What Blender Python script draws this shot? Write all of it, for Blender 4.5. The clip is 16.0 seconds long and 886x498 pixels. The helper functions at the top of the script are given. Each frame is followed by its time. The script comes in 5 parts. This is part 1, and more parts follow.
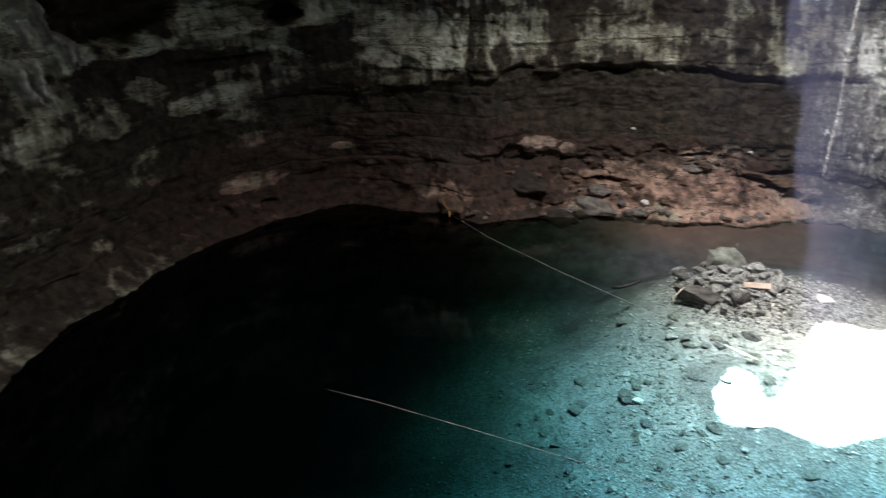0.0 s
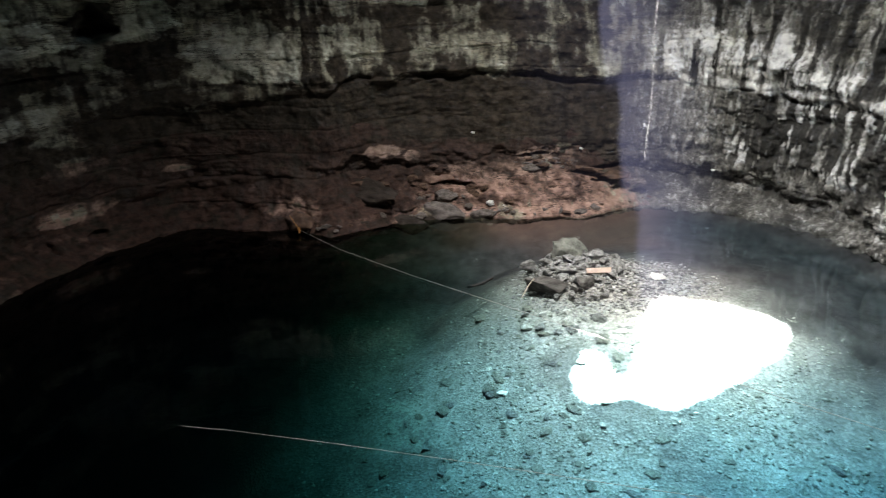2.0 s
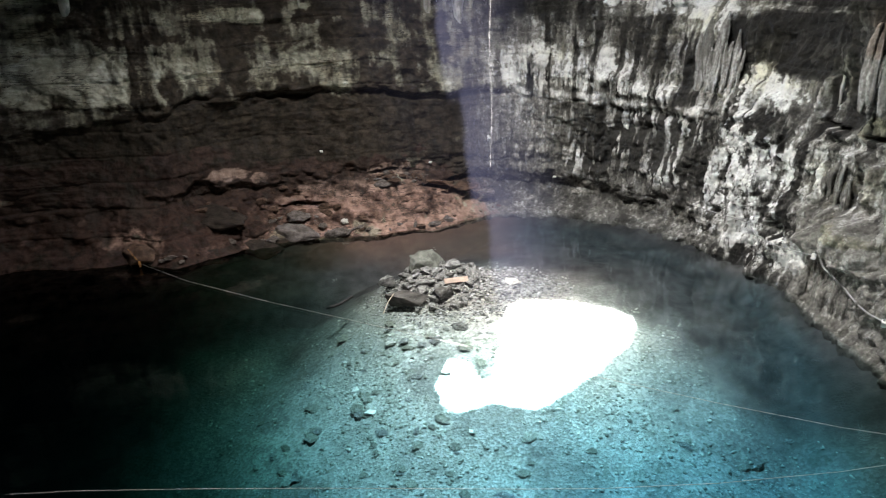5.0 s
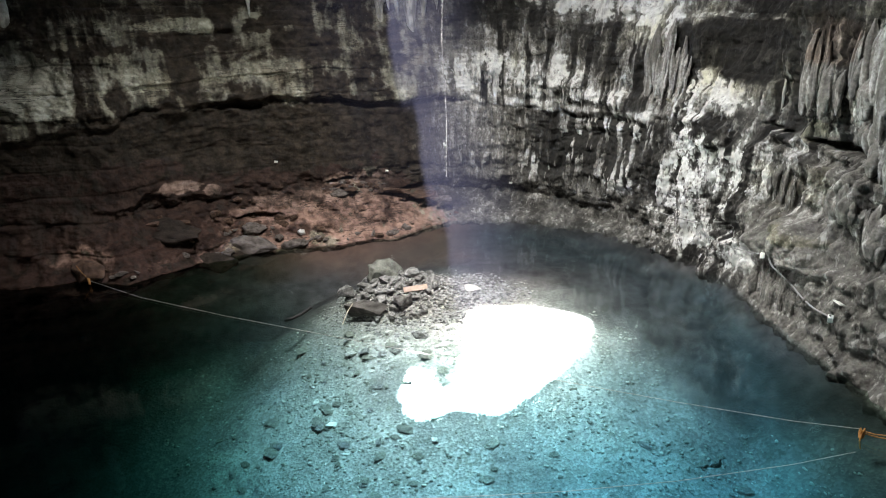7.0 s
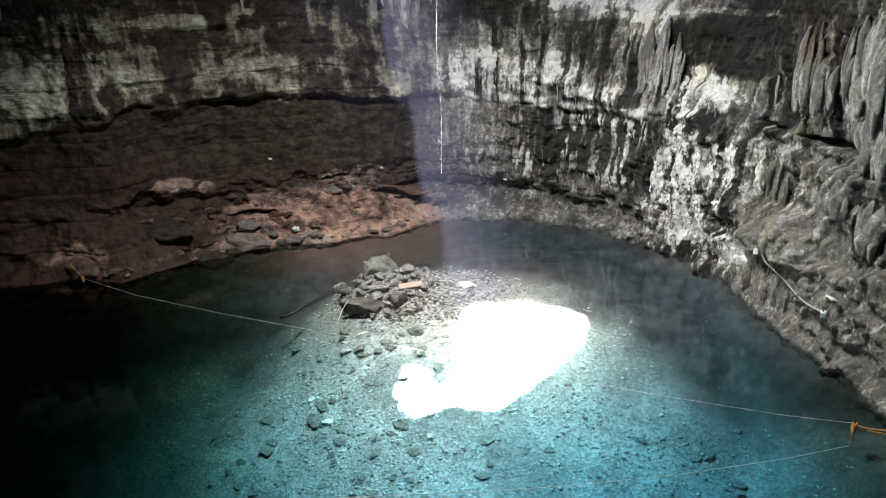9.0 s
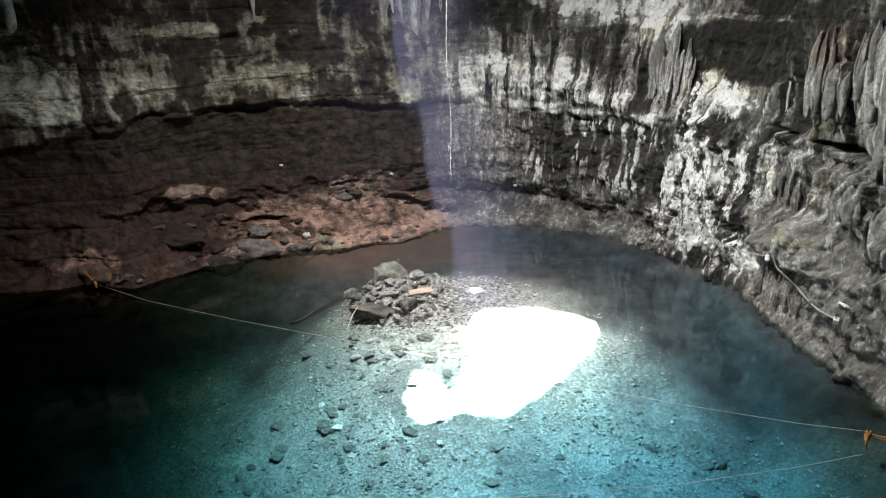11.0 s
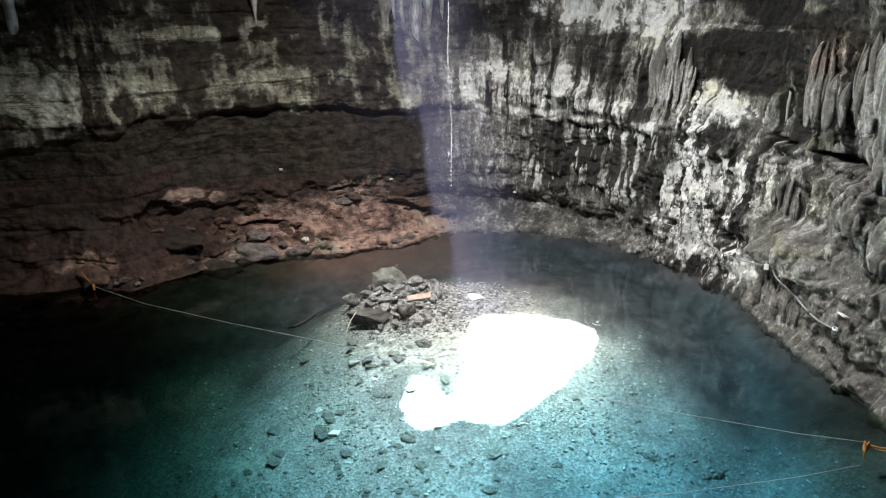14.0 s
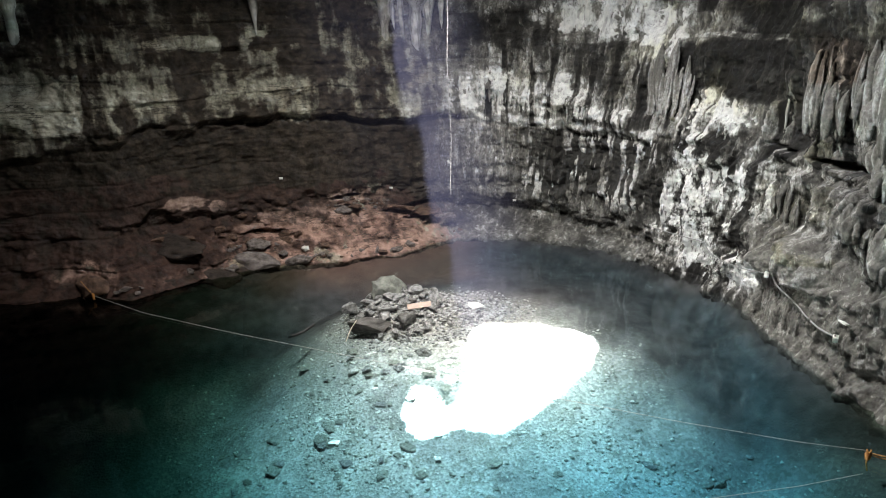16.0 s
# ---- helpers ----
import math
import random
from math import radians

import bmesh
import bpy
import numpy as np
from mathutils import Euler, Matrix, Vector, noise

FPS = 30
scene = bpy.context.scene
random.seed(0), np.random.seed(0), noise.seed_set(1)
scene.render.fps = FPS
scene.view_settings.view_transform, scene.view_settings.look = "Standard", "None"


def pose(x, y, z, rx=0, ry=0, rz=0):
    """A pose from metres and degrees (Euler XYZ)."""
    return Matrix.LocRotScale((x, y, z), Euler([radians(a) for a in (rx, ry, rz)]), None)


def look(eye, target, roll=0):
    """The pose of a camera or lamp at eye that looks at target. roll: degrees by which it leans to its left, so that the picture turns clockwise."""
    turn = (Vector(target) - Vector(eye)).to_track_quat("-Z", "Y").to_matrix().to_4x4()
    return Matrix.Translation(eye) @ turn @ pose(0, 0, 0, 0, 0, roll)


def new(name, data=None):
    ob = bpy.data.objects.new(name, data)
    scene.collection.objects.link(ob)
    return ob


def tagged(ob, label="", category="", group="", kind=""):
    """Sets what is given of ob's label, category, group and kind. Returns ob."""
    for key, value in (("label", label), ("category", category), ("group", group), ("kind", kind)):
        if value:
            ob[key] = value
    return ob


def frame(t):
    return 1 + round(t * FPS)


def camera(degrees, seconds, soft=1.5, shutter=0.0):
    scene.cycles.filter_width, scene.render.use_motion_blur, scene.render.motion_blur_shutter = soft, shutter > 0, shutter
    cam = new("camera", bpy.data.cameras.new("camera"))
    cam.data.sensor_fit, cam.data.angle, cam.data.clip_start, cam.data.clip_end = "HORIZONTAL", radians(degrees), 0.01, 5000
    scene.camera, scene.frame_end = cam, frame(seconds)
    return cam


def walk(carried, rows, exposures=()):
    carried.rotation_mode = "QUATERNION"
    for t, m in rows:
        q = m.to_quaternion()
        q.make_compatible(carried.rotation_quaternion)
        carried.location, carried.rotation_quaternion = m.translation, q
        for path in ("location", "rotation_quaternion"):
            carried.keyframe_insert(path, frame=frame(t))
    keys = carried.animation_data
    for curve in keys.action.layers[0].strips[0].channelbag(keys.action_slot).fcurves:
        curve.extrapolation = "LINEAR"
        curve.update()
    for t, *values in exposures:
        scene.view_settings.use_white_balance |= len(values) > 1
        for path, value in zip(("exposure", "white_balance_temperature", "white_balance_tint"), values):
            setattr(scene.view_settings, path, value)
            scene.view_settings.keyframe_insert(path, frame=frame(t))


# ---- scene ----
cam = camera(66, 16.0, soft=1.1, shutter=0.8)
EXPOSURES = [(0.0, 5.86), (4.0, 5.93), (16.0, 5.94)]
PATH = [
    (0.0, pose(-0.11, -0.22, 7.32, 66.87, 1.65, 28.83)),
    (0.5, pose(-0.07, -0.20, 7.29, 66.92, 1.59, 25.14)),
    (1.0, pose(-0.03, -0.21, 7.24, 67.55, 1.74, 21.35)),
    (1.5, pose(-0.05, -0.14, 7.15, 67.86, 1.94, 18.33)),
    (2.0, pose(-0.06, -0.12, 7.09, 67.84, 2.08, 15.69)),
    (2.5, pose(-0.05, -0.12, 7.06, 68.12, 1.90, 13.27)),
    (3.0, pose(-0.04, -0.06, 7.01, 68.30, 1.94, 11.48)),
    (3.5, pose(-0.02, -0.04, 7.00, 68.38, 1.96, 8.91)),
    (4.0, pose(-0.01, -0.06, 7.00, 68.32, 1.86, 6.79)),
    (4.5, pose(-0.02, -0.02, 6.99, 68.64, 1.86, 4.85)),
    (7.0, pose(0.02, 0.02, 6.98, 69.51, 2.05, -0.54)),
    (7.5, pose(0.01, -0.00, 6.99, 69.02, 2.14, -0.67)),
    (8.0, pose(0.00, 0.00, 7.00, 68.74, 2.17, -0.74)),
    (8.5, pose(0.01, 0.01, 6.99, 68.87, 2.16, -1.04)),
    (9.0, pose(-0.00, -0.00, 6.99, 69.21, 2.02, -1.05)),
    (11.5, pose(0.02, -0.01, 7.01, 69.85, 2.35, -0.12)),
    (12.0, pose(-0.01, -0.00, 7.00, 70.07, 2.23, -0.11)),
    (12.5, pose(-0.00, -0.01, 7.00, 70.15, 1.96, 0.06)),
    (13.0, pose(-0.00, -0.00, 7.00, 70.02, 1.93, -0.26)),
    (13.5, pose(0.00, 0.01, 7.02, 70.21, 1.74, -0.47)),
    (14.0, pose(-0.01, 0.00, 7.01, 70.19, 1.70, -0.17)),
    (14.5, pose(-0.01, -0.00, 7.00, 70.46, 1.77, 0.01)),
    (15.0, pose(-0.01, -0.01, 7.02, 70.33, 1.80, 0.02)),
    (15.5, pose(-0.01, -0.01, 7.01, 70.59, 1.95, -0.18)),
    (16.0, pose(0.00, 0.01, 7.02, 70.86, 1.86, -0.20)),
]
walk(cam, PATH, EXPOSURES)

# ---------------------------------------------------------------- light
SUN_LEAN = 0.215                     # metres that the beam shifts to +x for each metre down
ELEVATION = math.atan2(1.0, SUN_LEAN)

world = bpy.data.worlds.new("sky")
scene.world = world
world.use_nodes = True
sky = world.node_tree.nodes.new("ShaderNodeTexSky")
sky.sky_type, sky.sun_disc = "NISHITA", False
sky.sun_elevation, sky.sun_rotation = ELEVATION, radians(270)
world.node_tree.links.new(sky.outputs[0], world.node_tree.nodes["Background"].inputs[0])
world.node_tree.nodes["Background"].inputs[1].default_value = 0.12

sun = new("sun", bpy.data.lights.new("sun", "SUN"))
sun.data.energy, sun.data.angle, sun.data.color = 5.0, radians(0.8), (1.0, 0.99, 0.97)
sun.matrix_world = look((-SUN_LEAN * 40, 13, 40), (0, 13, 0))

# the sky's light in the opening of the cave roof
skylight = new("skylight", bpy.data.lights.new("skylight", "AREA"))
skylight.data.shape, skylight.data.size, skylight.data.size_y = "ELLIPSE", 3.0, 3.6
skylight.data.energy, skylight.data.color = 90.0, (1.0, 0.98, 0.935)
skylight.data.spread = radians(170)
skylight.matrix_world = look((-1.6, 13.3, 14.2), (1.6, 13.6, 0))
# added lamp in the same opening, to brighten the bed round the sun patch
bed_fill = new("bed_fill", bpy.data.lights.new("bed_fill", "AREA"))
bed_fill.data.shape, bed_fill.data.size = "DISK", 2.4
bed_fill.data.energy, bed_fill.data.color = 2.65, (0.82, 0.93, 1.0)
bed_fill.data.spread = radians(100)
bed_fill.matrix_world = look((1.0 - SUN_LEAN * 13.9, 12.6, 13.9), (1.0, 10.8, 0))


# ---------------------------------------------------------------- small tools
def lattice(ix, iy, iz, seed):
    h = (ix * 374761393 + iy * 668265263 + iz * 2147483647 + seed * 974711) & 0xFFFFFFFF
    h = ((h ^ (h >> 13)) * 1274126177) & 0xFFFFFFFF
    h = ((h ^ (h >> 16)) * 2246822519) & 0xFFFFFFFF
    return ((h ^ (h >> 15)) & 0xFFFF) / 32767.5 - 1.0


def vnoise(x, y, z, seed=0):
    """Smooth value noise in -1 .. 1 for arrays."""
    x, y, z = np.broadcast_arrays(x, y, z)
    ix, iy, iz = (np.floor(a).astype(np.int64) for a in (x, y, z))
    fx, fy, fz = x - ix, y - iy, z - iz
    fx, fy, fz = (a * a * a * (a * (a * 6 - 15) + 10) for a in (fx, fy, fz))
    out = 0.0
    for dx in (0, 1):
        for dy in (0, 1):
            for dz in (0, 1):
                wgt = (fx if dx else 1 - fx) * (fy if dy else 1 - fy) * (fz if dz else 1 - fz)
                out = out + wgt * lattice(ix + dx, iy + dy, iz + dz, seed)
    return out


def fbm(x, y, z, octaves=4, seed=0, gain=0.5):
    total, amp, norm = 0.0, 1.0, 0.0
    for k in range(octaves):
        total = total + amp * vnoise(x * 2 ** k + 13.7 * k, y * 2 ** k + 5.1 * k, z * 2 ** k + 9.3 * k, seed + k)
        norm, amp = norm + amp, amp * gain
    return total / norm


def step(a, b, v):
    f = np.clip((v - a) / (b - a), 0, 1)
    return f * f * (3 - 2 * f)


def bump(v, centre, half, soft):
    """1 within half of centre, falling to 0 over soft."""
    return 1 - step(half, half + soft, np.abs(v - centre))


def grid_object(name, P, material, closed=False, layers=None, smooth=True):
    """A mesh object from an array of points (rows, columns, 3), or of several such sheets."""
    rows_, cols = P.shape[-3:-1]
    count = P.size // 3
    idx = np.arange(count).reshape(-1, rows_, cols)
    if closed:
        idx = np.concatenate([idx, idx[:, :, :1]], axis=2)
    quads = np.stack([idx[:, :-1, :-1], idx[:, :-1, 1:], idx[:, 1:, 1:], idx[:, 1:, :-1]], axis=-1).reshape(-1, 4)
    me = bpy.data.meshes.new(name)
    me.vertices.add(count)
    me.vertices.foreach_set("co", P.reshape(-1).astype(np.float32))
    me.loops.add(quads.size)
    me.loops.foreach_set("vertex_index", quads.reshape(-1).astype(np.int32))
    me.polygons.add(len(quads))
    me.polygons.foreach_set("loop_start", np.arange(0, quads.size, 4, dtype=np.int32))
    me.polygons.foreach_set("use_smooth", np.full(len(quads), smooth))
    for key, values in (layers or {}).items():
        me.attributes.new(key, "FLOAT", "POINT").data.foreach_set("value", values.reshape(-1).astype(np.float32))
    me.update(calc_edges=True)
    me.validate()
    me.materials.append(material)
    return new(name, me)


# ---------------------------------------------------------------- materials
class Mat:
    def __init__(self, name):
        self.m = bpy.data.materials.new(name)
        self.m.use_nodes = True
        self.t = self.m.node_tree
        self.bsdf = self.t.nodes["Principled BSDF"]
        self.out = self.t.nodes["Material Output"]
        self.pos = self.t.nodes.new("ShaderNodeTexCoord").outputs["Object"]

    def link(self, a, b):
        self.t.links.new(a, b)

    def put(self, socket, value):
        if isinstance(value, bpy.types.NodeSocket):
            self.link(value, socket)
        elif isinstance(value, tuple) and len(value) == 3 and socket.type == "RGBA":
            socket.default_value = (*value, 1)
        else:
            socket.default_value = value

    def noise(self, scale, detail=4, rough=0.55, stretch=(1, 1, 1), distort=0.0):
        n = self.t.nodes.new("ShaderNodeTexNoise")
        mp = self.t.nodes.new("ShaderNodeMapping")
        mp.inputs["Scale"].default_value = stretch
        self.link(self.pos, mp.inputs["Vector"])
        self.link(mp.outputs[0], n.inputs["Vector"])
        n.inputs["Scale"].default_value, n.inputs["Detail"].default_value = scale, detail
        n.inputs["Roughness"].default_value, n.inputs["Distortion"].default_value = rough, distort
        return n.outputs["Fac"]

    def attr(self, name):
        a = self.t.nodes.new("ShaderNodeAttribute")
        a.attribute_name = name
        return a.outputs["Fac"]

    def ramp(self, v, a, b):
        n = self.t.nodes.new("ShaderNodeMapRange")
        n.interpolation_type = "SMOOTHSTEP"
        n.inputs["From Min"].default_value, n.inputs["From Max"].default_value = a, b
        self.link(v, n.inputs["Value"])
        return n.outputs["Result"]

    def math(self, op, a, b=0.0):
        n = self.t.nodes.new("ShaderNodeMath")
        n.operation = op
        self.put(n.inputs[0], a)
        self.put(n.inputs[1], b)
        return n.outputs[0]

    def mix(self, f, a, b, mode="MIX"):
        n = self.t.nodes.new("ShaderNodeMix")
        n.data_type, n.blend_type = "RGBA", mode
        self.put(n.inputs["Factor"], f)
        self.put(n.inputs["A"], a)
        self.put(n.inputs["B"], b)
        return n.outputs["Result"]

    def relief(self, height, strength, distance=0.02):
        n = self.t.nodes.new("ShaderNodeBump")
        self.put(n.inputs["Strength"], strength)
        n.inputs["Distance"].default_value = distance
        self.link(height, n.inputs["Height"])
        self.link(n.outputs[0], self.bsdf.inputs["Normal"])

    def finish(self, colour, rough=0.8, spec=0.3):
        self.put(self.bsdf.inputs["Base Color"], colour)
        self.put(self.bsdf.inputs["Roughness"], rough)
        self.bsdf.inputs["Specular IOR Level"].default_value = spec
        return self.m


def make_wall_rock():
    m = Mat("cave limestone")
    fine, mid, broad = m.noise(16, 6, 0.65), m.noise(3.4, 6, 0.62), m.noise(0.9, 5, 0.6)
    drip = m.noise(4, 5, 0.65, (1, 1, 0.16))
    dark = m.mix(m.ramp(mid, 0.3, 0.75), (0.015, 0.0118, 0.009), (0.068, 0.054, 0.040))
    pale = m.mix(m.ramp(mid, 0.25, 0.75), (0.175, 0.168, 0.127), (0.38, 0.365, 0.285))
    pale = m.mix(m.math("MULTIPLY", m.ramp(broad, 0.48, 0.62), 0.6), pale, (0.28, 0.24, 0.17))
    pale = m.mix(m.math("MULTIPLY", m.ramp(drip, 0.48, 0.62), 0.6), pale, (0.065, 0.06, 0.05))
    white = m.mix(m.ramp(fine, 0.25, 0.6), (0.60, 0.58, 0.53), (0.88, 0.87, 0.84))
    white = m.mix(m.math("MULTIPLY", m.ramp(drip, 0.52, 0.64), 0.6), white, (0.12, 0.115, 0.10))
    soil = m.ramp(m.math("ADD", m.attr("pale"), m.math("MULTIPLY", m.math("SUBTRACT", mid, 0.5), 0.7)), 0.08, 0.88)
    red = m.mix(soil, m.mix(m.ramp(mid, 0.32, 0.68), (0.022, 0.014, 0.0115), (0.066, 0.042, 0.033)), m.mix(m.ramp(mid, 0.28, 0.72), (0.205, 0.134, 0.106), (0.43, 0.312, 0.254)))
    edge = m.math("ADD", m.math("MULTIPLY", m.math("SUBTRACT", fine, 0.5), 0.2), m.math("MULTIPLY", m.math("SUBTRACT", mid, 0.5), 0.7))

    def sharp(name, lo=0.42, hi=0.55):
        return m.ramp(m.math("ADD", m.attr(name), edge), lo, hi)

    c = m.mix(sharp("pale", 0.20, 0.66), dark, pale)
    c = m.mix(sharp("pale", 0.70, 1.10), c, m.mix(m.ramp(mid, 0.3, 0.7), (0.36, 0.35, 0.275), (0.62, 0.605, 0.50)))
    c = m.mix(sharp("red"), c, red)
    c = m.mix(m.attr("bank"), c, m.mix(1.0, c, (1.0, 0.90, 0.88), "MULTIPLY"))
    c = m.mix(sharp("calcite"), c, white)
    # the flowstone side: from black wet rock over grey to white calcite
    base = m.attr("tone")
    tone = m.math("ADD", base, m.math("MULTIPLY", m.math("ADD", 0.22, m.math("MULTIPLY", base, 1.5)), m.math("ADD", m.math("MULTIPLY", m.math("SUBTRACT", fine, 0.5), 0.50), m.math("ADD", m.math("MULTIPLY", m.math("SUBTRACT", m.noise(6.5, 7, 0.7, (1, 1, 0.4)), 0.5), m.math("ADD", 0.38, m.math("MULTIPLY", m.attr("crevice"), 1.9))), m.math("MULTIPLY", m.math("SUBTRACT", m.noise(19, 5, 0.7, (1, 1, 0.22)), 0.5), m.math("ADD", 0.12, m.math("MULTIPLY", m.attr("crevice"), 1.3)))))))
    ramp = m.t.nodes.new("ShaderNodeValToRGB")
    for k, (at, rgb) in enumerate(((0.0, (0.022, 0.021, 0.020)), (0.25, (0.070, 0.067, 0.061)), (0.5, (0.235, 0.226, 0.205)), (0.70, (0.56, 0.55, 0.525)), (0.9, (0.88, 0.87, 0.84)))):
        el = ramp.color_ramp.elements[k] if k < 2 else ramp.color_ramp.elements.new(at)
        el.position, el.color = at, (*rgb, 1)
    m.link(tone, ramp.inputs["Fac"])
    stone = ramp.outputs["Color"]
    fleck = m.math("MULTIPLY", m.ramp(m.noise(6.5, 8, 0.7, (1, 1, 0.3)), 0.57, 0.62), m.ramp(base, 0.12, 0.45))
    stone = m.mix(m.math("MULTIPLY", fleck, 0.55), stone, (0.62, 0.61, 0.57))
    # shade of crevices put into the colour by noise, with no recess in the shape
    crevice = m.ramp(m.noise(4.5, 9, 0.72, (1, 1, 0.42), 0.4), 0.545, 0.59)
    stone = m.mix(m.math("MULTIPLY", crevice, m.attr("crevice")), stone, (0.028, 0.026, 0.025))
    stone = m.mix(m.attr("rust"), stone, m.mix(1.0, stone, (0.92, 0.76, 0.68), "MULTIPLY"))
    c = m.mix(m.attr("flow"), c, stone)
    c = m.mix(m.math("MULTIPLY", sharp("moss_warmth", 0.3, 0.8), 0.6), c, m.mix(1.0, c, (1.0, 0.98, 0.72), "MULTIPLY"))
    c = m.mix(m.math("SUBTRACT", 0.24, m.math("MULTIPLY", m.attr("flow"), 0.19)), c, m.mix(m.ramp(fine, 0.3, 0.7), (0.30, 0.30, 0.30), (1.0, 1.0, 1.0)), "MULTIPLY")
    # thin dark partings between the beds, and damp runs down the face
    beds = m.noise(2.2, 5, 0.6, (0.35, 0.35, 3.2), 0.6)
    parting = m.math("MULTIPLY", m.ramp(m.math("ABSOLUTE", m.math("SUBTRACT", beds, 0.5)), 0.022, 0.004), m.ramp(broad, 0.44, 0.56))
    parting = m.math("MULTIPLY", parting, m.ramp(m.attr("pale"), 0.0, 0.45))
    parting = m.math("MULTIPLY", parting, m.math("SUBTRACT", 0.85, m.math("MULTIPLY", m.attr("flow"), 0.75)))
    c = m.mix(parting, c, (0.022, 0.019, 0.016))
    damp = m.ramp(m.noise(3.0, 5, 0.62, (1, 1, 0.13)), 0.52, 0.64)
    c = m.mix(m.math("MULTIPLY", damp, m.math("SUBTRACT", 0.55, m.math("MULTIPLY", m.attr("flow"), 0.45))), c, (0.035, 0.030, 0.025))
    crack = m.t.nodes.new("ShaderNodeTexVoronoi")
    crack.feature = "DISTANCE_TO_EDGE"
    crack.inputs["Scale"].default_value = 1.0
    bent = m.t.nodes.new("ShaderNodeMixRGB")
    bent.inputs[0].default_value = 0.12
    wav = m.t.nodes.new("ShaderNodeTexNoise")
    wav.inputs["Scale"].default_value, wav.inputs["Detail"].default_value = 2.5, 4
    m.link(m.pos, wav.inputs["Vector"])
    flat = m.t.nodes.new("ShaderNodeMapping")
    flat.inputs["Scale"].default_value = (0.9, 0.9, 2.6)
    m.link(m.pos, flat.inputs["Vector"])
    m.link(flat.outputs[0], bent.inputs[1])
    m.link(wav.outputs["Color"], bent.inputs[2])
    m.link(bent.outputs[0], crack.inputs["Vector"])
    seam = m.math("MULTIPLY", m.ramp(crack.outputs["Distance"], 0.035, 0.0), m.ramp(broad, 0.42, 0.6))
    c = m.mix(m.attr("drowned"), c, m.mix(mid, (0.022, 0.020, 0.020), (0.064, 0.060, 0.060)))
    c = m.mix(m.math("MULTIPLY", seam, m.math("SUBTRACT", 0.25, m.math("MULTIPLY", m.attr("flow"), 0.12))), c, (0.02, 0.018, 0.016))
    grain = m.noise(7, 6, 0.7)
    c = m.mix(m.math("SUBTRACT", 0.28, m.math("MULTIPLY", m.attr("flow"), 0.13)), c, m.mix(m.ramp(grain, 0.32, 0.68), (0.38, 0.37, 0.36), (1.0, 1.0, 1.0)), "MULTIPLY")
    thin = m.noise(10, 5, 0.65, (1, 1, 0.11))
    c = m.mix(m.math("MULTIPLY", m.attr("flow"), 0.15), c, m.mix(m.ramp(thin, 0.40, 0.58), (0.30, 0.29, 0.28), (1.0, 1.0, 1.0)), "MULTIPLY")
    pits = m.t.nodes.new("ShaderNodeTexVoronoi")
    pits.inputs["Scale"].default_value = 6.0
    m.link(m.pos, pits.inputs["Vector"])
    h = m.math("ADD", m.math("MULTIPLY", m.noise(9, 7, 0.7), 1.5), m.math("MULTIPLY", pits.outputs["Distance"], 0.5))
    m.relief(h, m.math("ADD", 0.40, m.math("MULTIPLY", m.attr("flow"), 0.45)), 0.08)
    return m.finish(c, m.math("ADD", 0.55, m.math("MULTIPLY", mid, 0.35)), 0.10)


def make_flowstone(name, tone):
    m = Mat(name)
    mid, drip = m.noise(2.5, 5, 0.6), m.noise(7, 4, 0.6, (1, 1, 0.10))
    c = m.mix(m.ramp(mid, 0.34, 0.68), (0.17 * tone, 0.163 * tone, 0.145 * tone), (0.40 * tone, 0.385 * tone, 0.35 * tone))
    c = m.mix(m.math("MULTIPLY", m.ramp(drip, 0.48, 0.62), 0.6), c, (0.07, 0.066, 0.058))
    c = m.mix(m.math("MULTIPLY", m.ramp(m.noise(1.2, 3, 0.5), 0.55, 0.7), 0.4), c, (0.24, 0.24, 0.12))
    m.relief(m.math("ADD", m.noise(25, 5, 0.6), drip), 0.5, 0.03)
    return m.finish(c, 0.6, 0.35)


def make_stone(name, a, b, bump_scale=9):
    m = Mat(name)
    info = m.t.nodes.new("ShaderNodeObjectInfo")
    n = m.noise(2.6, 6, 0.62)
    c = m.mix(m.ramp(n, 0.3, 0.7), a, b)
    c = m.mix(0.5, c, m.mix(info.outputs["Random"], (0.45, 0.44, 0.42), (1.0, 1.0, 1.0)), "MULTIPLY")
    c = m.mix(m.math("MULTIPLY", m.ramp(m.noise(24, 4, 0.6), 0.52, 0.66), 0.5), c, (0.06, 0.055, 0.05))
    m.relief(m.noise(bump_scale * 2, 6, 0.65), 0.6, 0.03)
    return m.finish(c, 0.85, 0.12)


def make_pebbles(name, low, high):
    m = Mat(name)
    geo = m.t.nodes.new("ShaderNodeNewGeometry")
    pick = geo.outputs["Random Per Island"]
    c = m.mix(m.ramp(pick, 0.0, 0.9), low, high)
    c = m.mix(0.5, c, m.mix(m.noise(18, 4, 0.6), (0.6, 0.6, 0.58), (1.0, 1.0, 1.0)), "MULTIPLY")
    m.relief(m.noise(40, 4, 0.6), 0.4, 0.01)
    return m.finish(c, 0.8, 0.25)


